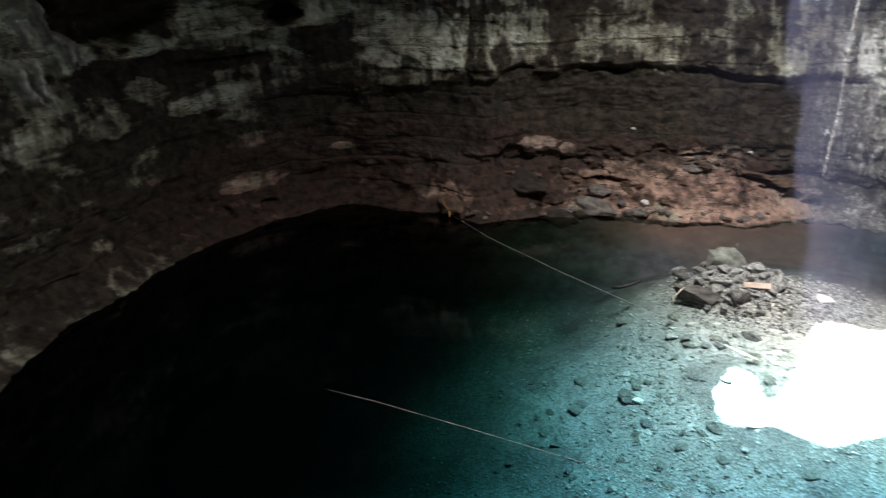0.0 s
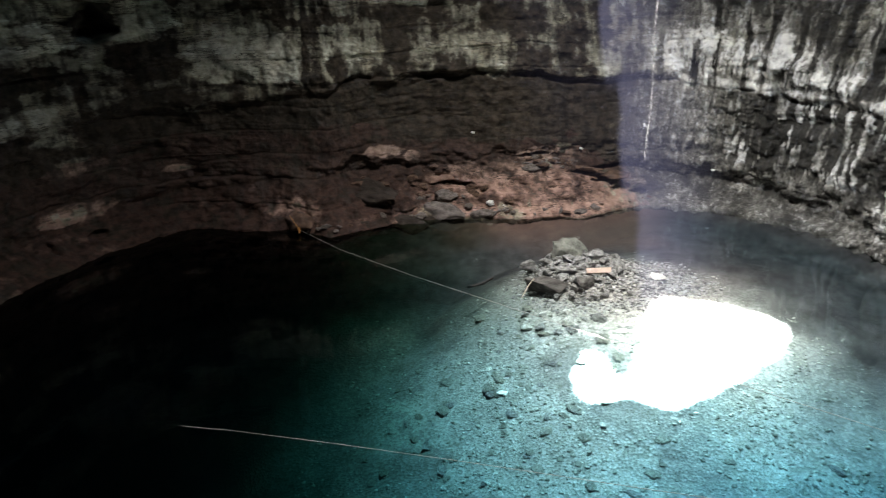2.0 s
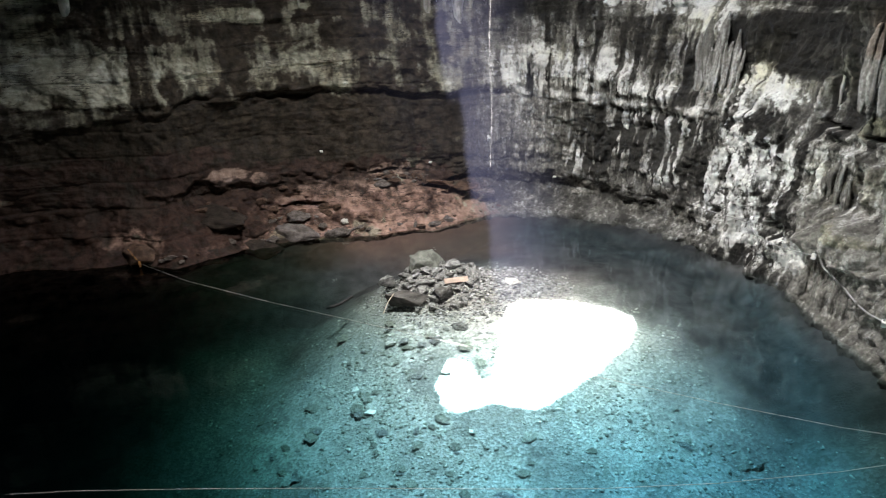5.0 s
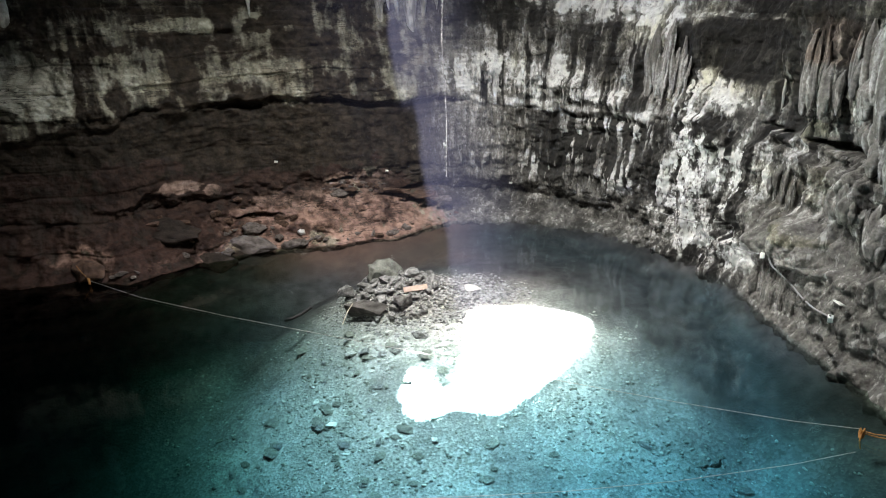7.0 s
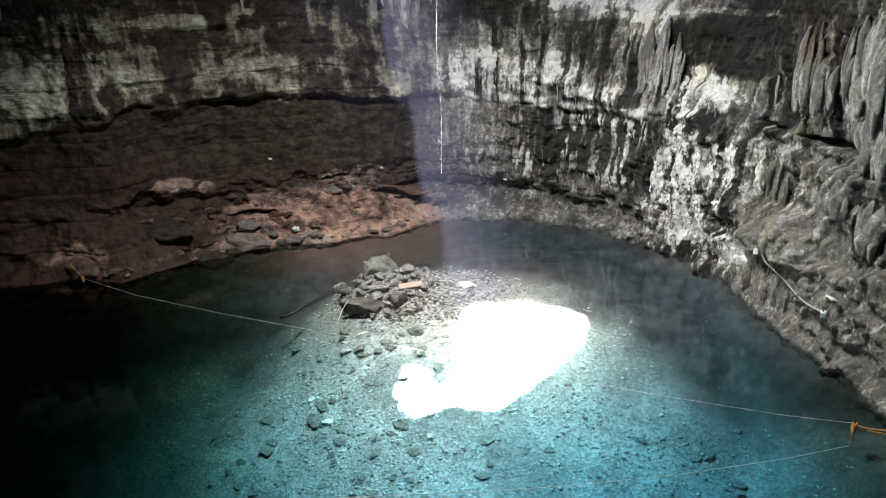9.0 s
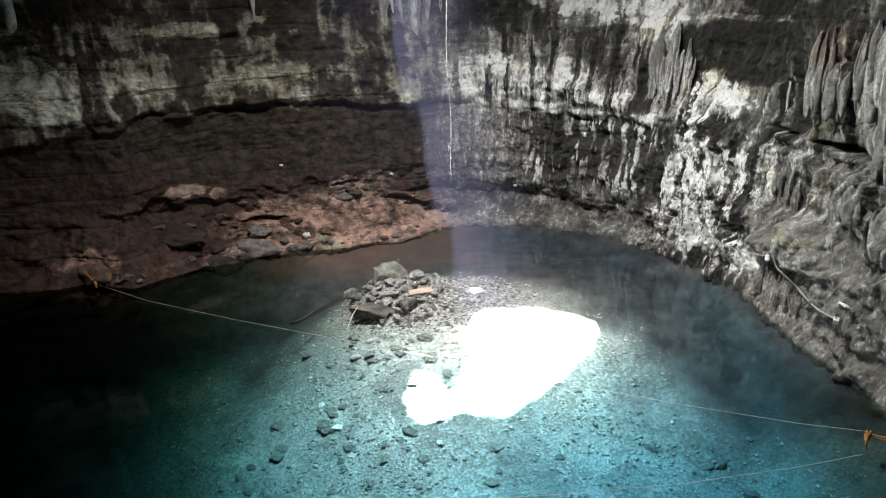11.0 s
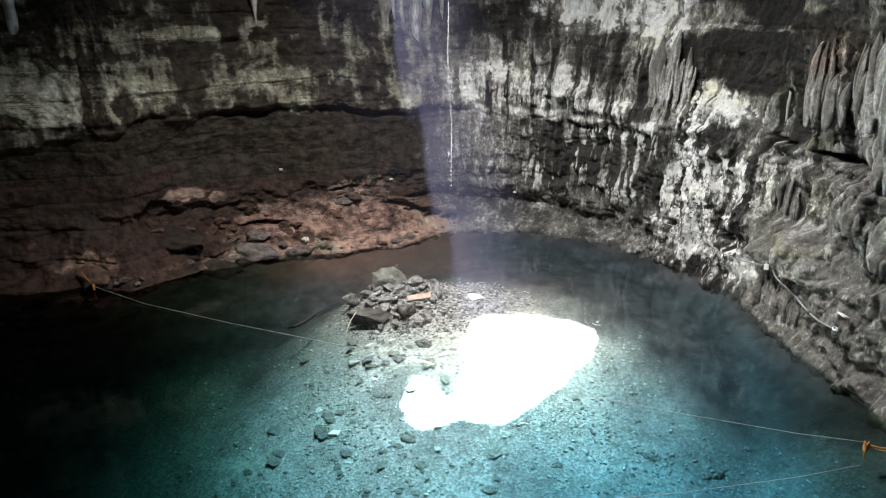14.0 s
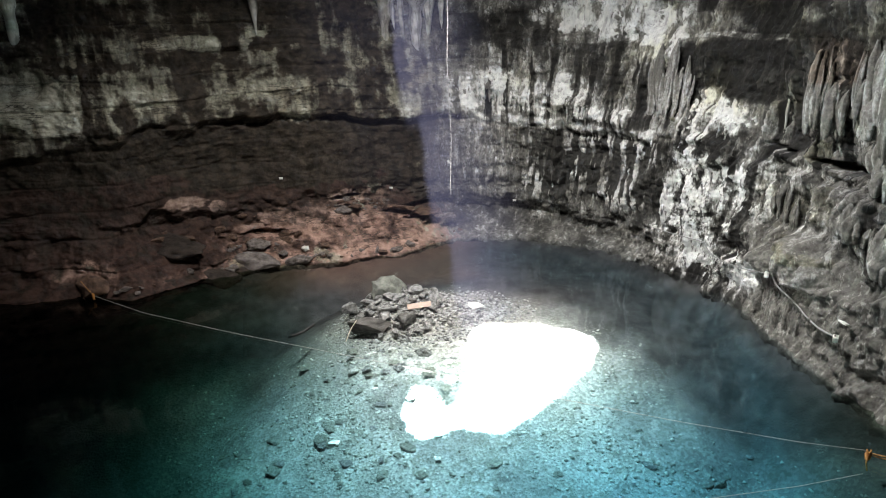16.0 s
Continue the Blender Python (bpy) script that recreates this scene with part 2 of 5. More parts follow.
def make_bed():
    m = Mat("pool bed gravel")
    v = m.t.nodes.new("ShaderNodeTexVoronoi")
    v.inputs["Scale"].default_value = 19.0
    m.link(m.pos, v.inputs["Vector"])
    cell = m.mix(m.ramp(v.outputs["Color"], 0.2, 0.9), (0.17, 0.17, 0.15), (0.44, 0.435, 0.40))
    grit = m.mix(m.ramp(m.noise(1.1, 5, 0.6), 0.35, 0.65), (0.22, 0.215, 0.19), (0.43, 0.425, 0.39))
    c = m.mix(0.4, cell, grit)
    c = m.mix(m.math("MULTIPLY", m.ramp(m.noise(6, 6, 0.7), 0.5, 0.7), 0.7), c, (0.17, 0.17, 0.14))
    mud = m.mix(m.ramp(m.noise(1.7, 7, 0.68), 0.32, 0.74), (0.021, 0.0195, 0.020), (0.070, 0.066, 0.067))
    # the red bank's reflection in the water, put into the bed's colour
    mud = m.mix(m.attr("bank_reflection"), mud, m.mix(m.noise(1.7, 5, 0.6), (0.045, 0.028, 0.022), (0.120, 0.076, 0.060)))
    c = m.mix(m.attr("silt_dim"), c, mud)
    m.relief(m.math("ADD", m.noise(14, 5, 0.6), v.outputs["Distance"]), 0.5, 0.025)
    return m.finish(c, 0.85, 0.2)


def make_water():
    """Still water: gloss by Fresnel; below it each metre of depth takes red before green and blue and adds a little turbid scatter."""
    m = Mat("clear pool water")
    t = m.t
    depth = m.attr("depth")
    rgb = t.nodes.new("ShaderNodeCombineColor")
    for k, keep in enumerate((0.54, 0.856, 0.970)):
        m.link(m.math("POWER", keep, depth), rgb.inputs[k])
    tr = t.nodes.new("ShaderNodeBsdfTransparent")
    # dims the water away from the sunlit bed: light's falloff put into the tint
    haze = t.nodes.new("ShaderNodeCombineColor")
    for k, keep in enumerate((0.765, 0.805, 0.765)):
        m.link(m.math("POWER", keep, m.attr("light_falloff")), haze.inputs[k])
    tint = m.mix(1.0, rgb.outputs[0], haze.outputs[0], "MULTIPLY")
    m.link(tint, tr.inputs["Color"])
    di = t.nodes.new("ShaderNodeBsdfDiffuse")
    di.inputs["Color"].default_value = (0.02, 0.10, 0.13, 1)
    body = t.nodes.new("ShaderNodeMixShader")
    m.link(m.math("MULTIPLY", m.math("SUBTRACT", 1.0, m.math("POWER", 0.6, depth)), 0.005), body.inputs[0])
    m.link(tr.outputs[0], body.inputs[1])
    m.link(di.outputs[0], body.inputs[2])
    gl = t.nodes.new("ShaderNodeBsdfGlossy")
    gl.inputs["Roughness"].default_value = 0.05
    fr = t.nodes.new("ShaderNodeFresnel")
    fr.inputs["IOR"].default_value = 1.33
    bp = t.nodes.new("ShaderNodeBump")
    bp.inputs["Strength"].default_value, bp.inputs["Distance"].default_value = 0.15, 0.02
    m.link(m.noise(2.2, 3, 0.5), bp.inputs["Height"])
    m.link(bp.outputs[0], gl.inputs["Normal"])
    mx = t.nodes.new("ShaderNodeMixShader")
    m.link(fr.outputs[0], mx.inputs[0])
    m.link(body.outputs[0], mx.inputs[1])
    m.link(gl.outputs[0], mx.inputs[2])
    m.link(mx.outputs[0], m.out.inputs["Surface"])
    return m.m


def make_haze():
    """Fine dust in the air: lets nearly all light through and scatters a little of it."""
    m = Mat("dusty air")
    t = m.t
    tr = t.nodes.new("ShaderNodeBsdfTransparent")
    di = t.nodes.new("ShaderNodeBsdfDiffuse")
    di.inputs["Color"].default_value = (0.58, 0.60, 1.0, 1)
    mx = t.nodes.new("ShaderNodeMixShader")
    wisps = m.math("ADD", 0.65, m.math("MULTIPLY", m.noise(0.6, 4, 0.55, (1, 1, 0.4)), 0.7))
    m.link(m.math("MULTIPLY", m.math("MULTIPLY", m.attr("veil"), wisps), 0.0026), mx.inputs[0])
    m.link(tr.outputs[0], mx.inputs[1])
    m.link(di.outputs[0], mx.inputs[2])
    m.link(mx.outputs[0], m.out.inputs["Surface"])
    return m.m


def make_plain(name, colour, rough=0.6, vary=0.25, scale=30):
    m = Mat(name)
    c = m.mix(m.noise(scale, 4, 0.6), tuple(v * (1 - vary) for v in colour), tuple(min(1, v * (1 + vary)) for v in colour))
    return m.finish(c, rough, 0.3)


ROCK = make_wall_rock()
FLOW = make_flowstone("ribbed grey flowstone", 1.05)
FLOW_PALE = make_flowstone("pale smooth flowstone", 1.5)
STONE = make_stone("grey limestone rubble", (0.080, 0.079, 0.077), (0.33, 0.327, 0.315))
BED = make_bed()
PEBBLE = make_pebbles("gravel stones", (0.17, 0.17, 0.145), (0.46, 0.45, 0.40))
RUBBLE = make_pebbles("rubble stones", (0.075, 0.074, 0.073), (0.40, 0.395, 0.385))
WATER, HAZE = make_water(), make_haze()
ROPE = make_plain("pale nylon cord", (0.33, 0.315, 0.29))
HEMP = make_plain("weathered hanging rope", (0.20, 0.19, 0.18))
ORANGE = make_plain("orange rope", (0.40, 0.185, 0.05))
PLANK = make_plain("sawn pine", (0.36, 0.28, 0.225), 0.7, 0.35, 12)
BEDSTONE = make_stone("algae coated stone", (0.13, 0.13, 0.11), (0.28, 0.28, 0.24))
STONE_DARK = make_stone("dark wet limestone", (0.017, 0.0125, 0.010), (0.055, 0.042, 0.034))
STONE_RED = make_stone("rust stained limestone", (0.045, 0.029, 0.022), (0.16, 0.100, 0.072))
STONE_GREEN = make_stone("grey green limestone", (0.085, 0.088, 0.076), (0.235, 0.24, 0.21))
STONE_PALE = make_stone("pale limestone", (0.42, 0.41, 0.37), (0.72, 0.70, 0.65))
BARK = make_plain("dark wet bark", (0.012, 0.010, 0.010))
STONE_SLATE = make_stone("slate grey limestone", (0.052, 0.048, 0.045), (0.165, 0.156, 0.147))
TWIG = make_plain("dry pale twig", (0.42, 0.36, 0.28))
STONE_WARM = make_stone("warm grey limestone", (0.065, 0.054, 0.048), (0.215, 0.185, 0.168))
WHITE = make_plain("weathered white plastic", (0.74, 0.74, 0.70), 0.5, 0.1)
PIPE = make_plain("grey plastic conduit", (0.26, 0.255, 0.245))

# ---------------------------------------------------------------- cave wall
SHORE = [(7.5, 10.1), (7.4, 12.0), (7.2, 14.0), (7.15, 15.6), (6.6, 17.2), (5.6, 19.0), (4.3, 20.3), (2.1, 21.3),
         (0.3, 21.4), (-1.5, 20.2), (-4.9, 19.3), (-6.4, 18.7), (-7.7, 17.8), (-8.5, 17.0), (-9.6, 17.0), (-11.2, 16.7),
         (-13.0, 16.4), (-14.2, 14.7), (-14.8, 12.4), (-14.4, 9.4), (-13.7, 7.0), (-12.6, 5.0), (-10.5, 1.5),
         (-6.0, -2.0), (0.0, -3.5), (5.0, -1.5), (7.2, 3.0), (7.6, 7.0)]


def loop_points(ctrl, per=60):
    c = np.array(ctrl)
    n = len(c)
    out = []
    for i in range(n):
        p0, p1, p2, p3 = c[i - 1], c[i], c[(i + 1) % n], c[(i + 2) % n]
        f = np.linspace(0, 1, per, endpoint=False)[:, None]
        out.append(0.5 * (2 * p1 + (p2 - p0) * f + (2 * p0 - 5 * p1 + 4 * p2 - p3) * f ** 2 + (3 * p1 - p0 - 3 * p2 + p3) * f ** 3))
    return np.concatenate(out)


LOOP = loop_points(SHORE)
LOOP_S = np.concatenate([[0], np.cumsum(np.linalg.norm(np.diff(np.vstack([LOOP, LOOP[:1]]), axis=0), axis=1))])
LENGTH = LOOP_S[-1]


def shore_at(s):
    s = np.mod(s, LENGTH)
    ring = np.vstack([LOOP, LOOP[:1]])
    return np.stack([np.interp(s, LOOP_S, ring[:, k]) for k in (0, 1)], axis=-1)


def outward(s):
    a, b = smooth_at(s + 1.5), smooth_at(s - 1.5)
    d = a - b
    d /= np.linalg.norm(d, axis=-1, keepdims=True)
    return np.stack([d[..., 1], -d[..., 0]], axis=-1)


# stretches of the wall, by azimuth round (0, 0): back wall, left wall, right wall
S_ALL = np.arange(0, LENGTH, 0.05)
P_ALL = shore_at(S_ALL)
AZ_ALL = np.degrees(np.arctan2(P_ALL[:, 0], P_ALL[:, 1]))


def s_of(az):
    """Distance along the shore at which a bearing from the origin meets it (forward half only)."""
    keep = P_ALL[:, 1] > 2
    k = np.argmin(np.where(keep, np.abs(AZ_ALL - az), 999))
    return S_ALL[k]


KEY_AZ = (36.5, 30, 25, 18, 12, 2, -4, -12, -20, -29, -38, -50, -60, -67)
KEY_S = [s_of(a) for a in KEY_AZ]


def along(s, values):
    return np.interp(s, KEY_S, values)

BANK = (0.3, 0.35, 0.3, 0.5, 0.8, 1.5, 1.9, 1.9, 1.7, 1.4, 1.2, 1.1, 1.0, 1.0)        # width of the bank at the wall's foot
BANK_Z = (0.5, 0.5, 0.5, 0.5, 0.5, 0.7, 1.3, 1.5, 1.3, 1.5, 1.0, 0.7, 0.6, 0.6)     # and its height
LEDGE = (3.75, 3.7, 3.4, 3.5, 3.32, 3.65, 3.8, 4.15, 4.2, 3.85, 3.5, 3.45, 3.4, 3.4)
LIP = (0.0, -0.30, -0.28, 0.16, 0.25, 0.2, 0.2, 0.3, 0.25, 0.2, 0.15, 0.12, 0.12, 0.12)
RIGHT = (1, 1, 1, 1, 0.9, 0.5, 0.05, 0, 0, 0, 0, 0, 0, 0)


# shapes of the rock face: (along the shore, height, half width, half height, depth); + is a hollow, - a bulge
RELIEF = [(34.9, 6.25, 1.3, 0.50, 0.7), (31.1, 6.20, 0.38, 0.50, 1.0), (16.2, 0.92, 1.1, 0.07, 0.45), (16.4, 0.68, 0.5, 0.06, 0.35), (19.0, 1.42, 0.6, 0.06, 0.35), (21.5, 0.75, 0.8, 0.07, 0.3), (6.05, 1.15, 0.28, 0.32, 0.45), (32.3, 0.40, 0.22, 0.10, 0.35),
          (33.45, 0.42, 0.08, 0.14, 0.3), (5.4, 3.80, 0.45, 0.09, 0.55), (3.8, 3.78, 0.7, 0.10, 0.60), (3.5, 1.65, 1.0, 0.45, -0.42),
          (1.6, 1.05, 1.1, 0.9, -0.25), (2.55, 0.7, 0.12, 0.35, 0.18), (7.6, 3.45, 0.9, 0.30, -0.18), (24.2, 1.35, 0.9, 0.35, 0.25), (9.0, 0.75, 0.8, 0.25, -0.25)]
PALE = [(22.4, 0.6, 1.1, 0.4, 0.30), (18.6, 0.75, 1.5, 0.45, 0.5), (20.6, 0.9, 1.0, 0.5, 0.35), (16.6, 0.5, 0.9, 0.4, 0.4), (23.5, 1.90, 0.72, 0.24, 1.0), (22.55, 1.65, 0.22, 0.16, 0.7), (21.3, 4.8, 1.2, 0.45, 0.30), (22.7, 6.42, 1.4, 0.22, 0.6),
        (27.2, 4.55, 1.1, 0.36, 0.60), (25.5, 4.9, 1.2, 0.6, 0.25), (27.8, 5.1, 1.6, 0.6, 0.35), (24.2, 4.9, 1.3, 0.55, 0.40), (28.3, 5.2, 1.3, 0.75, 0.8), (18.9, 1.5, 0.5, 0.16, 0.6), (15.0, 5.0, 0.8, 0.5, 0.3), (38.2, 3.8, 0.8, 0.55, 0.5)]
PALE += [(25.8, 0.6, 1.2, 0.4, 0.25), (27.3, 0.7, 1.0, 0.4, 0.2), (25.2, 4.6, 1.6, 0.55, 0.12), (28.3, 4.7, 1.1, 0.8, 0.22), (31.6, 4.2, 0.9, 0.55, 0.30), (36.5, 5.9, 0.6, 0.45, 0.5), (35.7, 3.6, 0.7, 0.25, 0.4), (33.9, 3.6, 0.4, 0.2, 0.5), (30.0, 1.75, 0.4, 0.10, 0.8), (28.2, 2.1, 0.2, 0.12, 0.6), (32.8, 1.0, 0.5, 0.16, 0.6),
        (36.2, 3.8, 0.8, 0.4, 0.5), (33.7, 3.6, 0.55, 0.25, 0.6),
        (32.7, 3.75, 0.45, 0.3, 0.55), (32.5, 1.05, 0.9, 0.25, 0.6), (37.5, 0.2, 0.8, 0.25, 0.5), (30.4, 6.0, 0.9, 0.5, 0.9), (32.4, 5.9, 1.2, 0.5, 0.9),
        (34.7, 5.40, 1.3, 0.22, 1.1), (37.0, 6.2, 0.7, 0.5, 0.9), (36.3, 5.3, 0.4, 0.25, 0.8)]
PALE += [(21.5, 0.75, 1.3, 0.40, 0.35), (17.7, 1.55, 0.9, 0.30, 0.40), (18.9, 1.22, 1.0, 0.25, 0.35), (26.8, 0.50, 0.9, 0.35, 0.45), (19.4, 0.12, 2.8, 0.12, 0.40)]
# darker patches; those over hollows of RELIEF also paint the shade inside them
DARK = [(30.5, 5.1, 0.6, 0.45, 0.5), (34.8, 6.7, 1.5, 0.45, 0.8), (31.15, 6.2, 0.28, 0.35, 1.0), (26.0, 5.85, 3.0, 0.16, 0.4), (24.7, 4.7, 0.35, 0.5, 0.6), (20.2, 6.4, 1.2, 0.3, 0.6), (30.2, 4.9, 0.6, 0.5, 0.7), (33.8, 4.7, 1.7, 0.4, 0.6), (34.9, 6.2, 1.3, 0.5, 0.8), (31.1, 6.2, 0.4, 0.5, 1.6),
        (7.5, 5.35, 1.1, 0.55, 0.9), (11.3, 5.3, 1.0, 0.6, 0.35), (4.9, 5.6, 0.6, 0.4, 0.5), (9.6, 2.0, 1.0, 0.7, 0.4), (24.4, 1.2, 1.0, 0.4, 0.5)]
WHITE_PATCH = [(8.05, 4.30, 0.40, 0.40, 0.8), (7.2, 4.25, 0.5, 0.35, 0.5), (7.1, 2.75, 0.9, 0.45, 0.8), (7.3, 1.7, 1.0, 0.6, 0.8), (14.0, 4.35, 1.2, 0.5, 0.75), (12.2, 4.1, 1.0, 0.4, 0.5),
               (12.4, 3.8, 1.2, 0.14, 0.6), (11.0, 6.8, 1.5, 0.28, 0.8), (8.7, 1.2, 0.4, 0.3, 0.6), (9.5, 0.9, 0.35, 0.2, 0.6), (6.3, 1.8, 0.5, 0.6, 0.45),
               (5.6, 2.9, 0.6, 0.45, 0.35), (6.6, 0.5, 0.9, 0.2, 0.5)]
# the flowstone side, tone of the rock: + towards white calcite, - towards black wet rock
# dark spots also paint shade: of the roof's underside here, of holes in TONE_LOW
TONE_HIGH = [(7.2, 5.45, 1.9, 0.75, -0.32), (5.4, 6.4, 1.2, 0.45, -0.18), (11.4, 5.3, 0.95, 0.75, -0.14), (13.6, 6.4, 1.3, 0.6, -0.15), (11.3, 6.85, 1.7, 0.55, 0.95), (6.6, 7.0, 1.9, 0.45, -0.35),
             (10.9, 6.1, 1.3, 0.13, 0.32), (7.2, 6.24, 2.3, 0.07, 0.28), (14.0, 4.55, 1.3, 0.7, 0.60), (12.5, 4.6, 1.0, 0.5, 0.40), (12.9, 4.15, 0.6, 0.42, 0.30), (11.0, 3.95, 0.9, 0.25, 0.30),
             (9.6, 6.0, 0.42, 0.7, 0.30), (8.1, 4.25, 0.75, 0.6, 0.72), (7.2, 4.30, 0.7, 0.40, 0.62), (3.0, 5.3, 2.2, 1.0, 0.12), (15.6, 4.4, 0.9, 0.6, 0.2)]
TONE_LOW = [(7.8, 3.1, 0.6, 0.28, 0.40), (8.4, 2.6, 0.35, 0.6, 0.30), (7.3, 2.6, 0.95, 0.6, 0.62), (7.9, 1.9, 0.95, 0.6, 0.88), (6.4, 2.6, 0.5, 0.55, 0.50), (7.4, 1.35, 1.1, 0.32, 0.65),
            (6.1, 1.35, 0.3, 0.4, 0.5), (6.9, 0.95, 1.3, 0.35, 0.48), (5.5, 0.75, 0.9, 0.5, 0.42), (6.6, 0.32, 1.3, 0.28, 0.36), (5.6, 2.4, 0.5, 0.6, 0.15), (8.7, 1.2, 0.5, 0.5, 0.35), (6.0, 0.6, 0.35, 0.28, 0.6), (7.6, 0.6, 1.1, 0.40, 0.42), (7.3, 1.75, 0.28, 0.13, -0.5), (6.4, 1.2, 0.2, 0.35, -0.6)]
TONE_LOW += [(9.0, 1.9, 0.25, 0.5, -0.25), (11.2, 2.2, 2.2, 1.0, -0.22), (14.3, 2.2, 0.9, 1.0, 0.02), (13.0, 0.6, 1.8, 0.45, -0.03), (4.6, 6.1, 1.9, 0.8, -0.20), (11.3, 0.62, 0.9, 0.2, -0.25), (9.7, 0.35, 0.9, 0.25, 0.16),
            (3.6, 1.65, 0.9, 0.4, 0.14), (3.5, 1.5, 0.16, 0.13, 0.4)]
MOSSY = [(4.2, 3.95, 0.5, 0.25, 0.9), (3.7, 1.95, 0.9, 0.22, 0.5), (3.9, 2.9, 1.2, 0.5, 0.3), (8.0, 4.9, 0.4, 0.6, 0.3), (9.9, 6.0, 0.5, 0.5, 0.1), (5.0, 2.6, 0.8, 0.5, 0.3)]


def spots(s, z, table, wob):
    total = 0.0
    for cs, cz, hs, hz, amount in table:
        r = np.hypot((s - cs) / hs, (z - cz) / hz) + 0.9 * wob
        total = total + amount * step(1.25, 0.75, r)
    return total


def wall_fields(s, z):
    """Outward offset of the rock face and the spread of its stains and tones, at s along the shore and height z."""
    right = along(s, RIGHT)
    ledge = along(s, LEDGE) + 0.10 * vnoise(s * 0.7, 0, 0, 5) + 0.05 * vnoise(s * 2.3, 0, 0, 6)
    bank, bank_z, lip = along(s, BANK), along(s, BANK_Z), along(s, LIP)
    o = bank * np.clip(z / bank_z, 0, 1) ** 0.8 + 0.10 * np.clip(z - bank_z, 0, 9)
    sink = along(s, (-0.4, -0.4, -0.4, -0.4, -0.4, -0.4, -0.4, -0.3, 0.2, 0.6, 0.8, 0.8, 0.8, 0.8))
    o = np.where(z < 0, sink * np.clip(-z, 0, 1.2), o)
    above = step(-0.12, 0.12, z - ledge + 0.12 * vnoise(s * 3, z * 3, 0, 7))
    steep = step(6.8, 4.6, s)
    o = o - lip * above + (0.22 - 0.40 * steep) * np.clip(z - ledge, 0, 9)
    # the notch under the ledge
    o = o + 0.16 * bump(z - ledge, -0.10, 0.03, 0.10) * step(-0.2, 0.5, vnoise(s * 1.1, 3, 0, 8)) * step(27.0, 22.0, s)
    smooth_back = bump(s, 21.5, 6.0, 2.0) * step(1.3, 1.9, z) * step(4.3, 3.7, z)
    # beds of rock
    warp = z + 0.16 * fbm(s * 0.35, z * 0.4, 0, 3, 11)
    worn = 1 - 0.6 * bump(s, 21.0, 6.0, 2.0) * bump(z, 2.8, 0.9, 0.4)
    for thick, amp, seed in ((0.70, 0.15, 21), (0.27, 0.06, 22)):
        q = warp / thick
        k = np.floor(q)
        f = q - k
        here, nxt = vnoise(s * 0.55, k * 3.17, 0, seed), vnoise(s * 0.55, (k + 1) * 3.17, 0, seed)
        o = o + amp * (here + (nxt - here) * step(0.8, 1.0, f)) * (1 - 0.6 * right) * worn * (1 - 0.55 * step(24.5, 27.5, s)) * (1 - 0.6 * smooth_back)
        o = o + amp * 0.35 * step(0.86, 0.97, f) * step(1.0, 0.97, f) * (1 - 0.5 * right) * worn
    # blocks and knobs
    round_ = step(6.0, 4.9, s) * step(2.6, 2.0, z) * step(-0.9, -0.5, z)
    under = step(-0.7, 0.0, z)
    hem = bump(s, 12.0, 3.6, 0.8) * step(1.15, 0.7, z)
    calm = under * (1 - 0.55 * round_) * (1 - 0.55 * bump(s, 7.4, 1.6, 0.8) * step(0.3, 0.8, z)) * (1 - 0.6 * step(5.6, 4.6, s) * step(3.7, 4.3, z))
    o = o + calm * (0.26 * fbm(s * 0.55, z * 0.7, 1, 3, 31) + 0.20 * worn * (1 - 0.6 * smooth_back) * fbm(s * 1.7, z * 2.6, 2, 4, 35))
    o = o + (0.05 - 0.035 * smooth_back) * fbm(s * 7, z * 8, 4, 3, 39)
    o = o + hem * under * (0.30 * fbm(s * 1.9, z * 3.0, 28, 4, 37, 0.62) + 0.06)
    lump = fbm(s * 1.4, z * 1.6, 6, 3, 33)
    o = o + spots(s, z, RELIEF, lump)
    rag = right * step(11.5, 8.5, s) * step(3.5, 5.5, s) * step(0.1, 0.5, z) * step(4.6, 3.2, z)
    o = o + rag * (0.40 * np.abs(fbm(s * 3.4, z * 0.9, 12, 4, 48, 0.6)) - 0.16)
    # fluted flowstone on the right hand wall
    wob = s + 0.10 * vnoise(s * 1.5, z * 0.9, 0, 41)
    big, thin = 1 - 2 * np.abs(vnoise(wob * 1.9, z * 0.42, 0, 42)), 1 - 2 * np.abs(vnoise(wob * 5.2, z * 0.75, 0, 43))
    ribs = 0.6 * big + 0.4 * thin
    body = 0.35 + 0.65 * step(-0.3, 0.4, vnoise(s * 0.45, z * 0.5, 0, 44) + 0.2)
    o = o - under * right * body * (0.26 * big + 0.09 * thin) * (1 - 0.72 * round_) * (1 - 0.85 * hem) * (1 - 0.55 * step(5.8, 4.8, s) * step(3.7, 4.3, z))
    o = o - round_ * (0.20 * np.abs(fbm(s * 0.9, z * 1.1, 17, 3, 49)) ** 0.7 + 0.06 * np.abs(fbm(s * 3.1, z * 2.4, 27, 3, 50)))
    streak = np.abs(vnoise(wob * 4.2, z * 0.10, 2, 45)) * 0.6 + np.abs(vnoise(wob * 10, z * 0.3, 2, 46)) * 0.4

    # stains and tones: pale rock, rust, calcite, moss with a warm tint
    blot = fbm(s * 0.8, z * 1.4, 7, 5, 51, 0.55)
    blot2 = fbm(s * 2.4, z * 3.4, 7, 4, 55, 0.6)
    vert = fbm(s * 3.0, z * 0.35, 8, 4, 58, 0.6)
    runs = step(0.0, 0.45, fbm(s * 1.3, z * 0.22, 9, 4, 60, 0.6) + 0.35 * blot2)
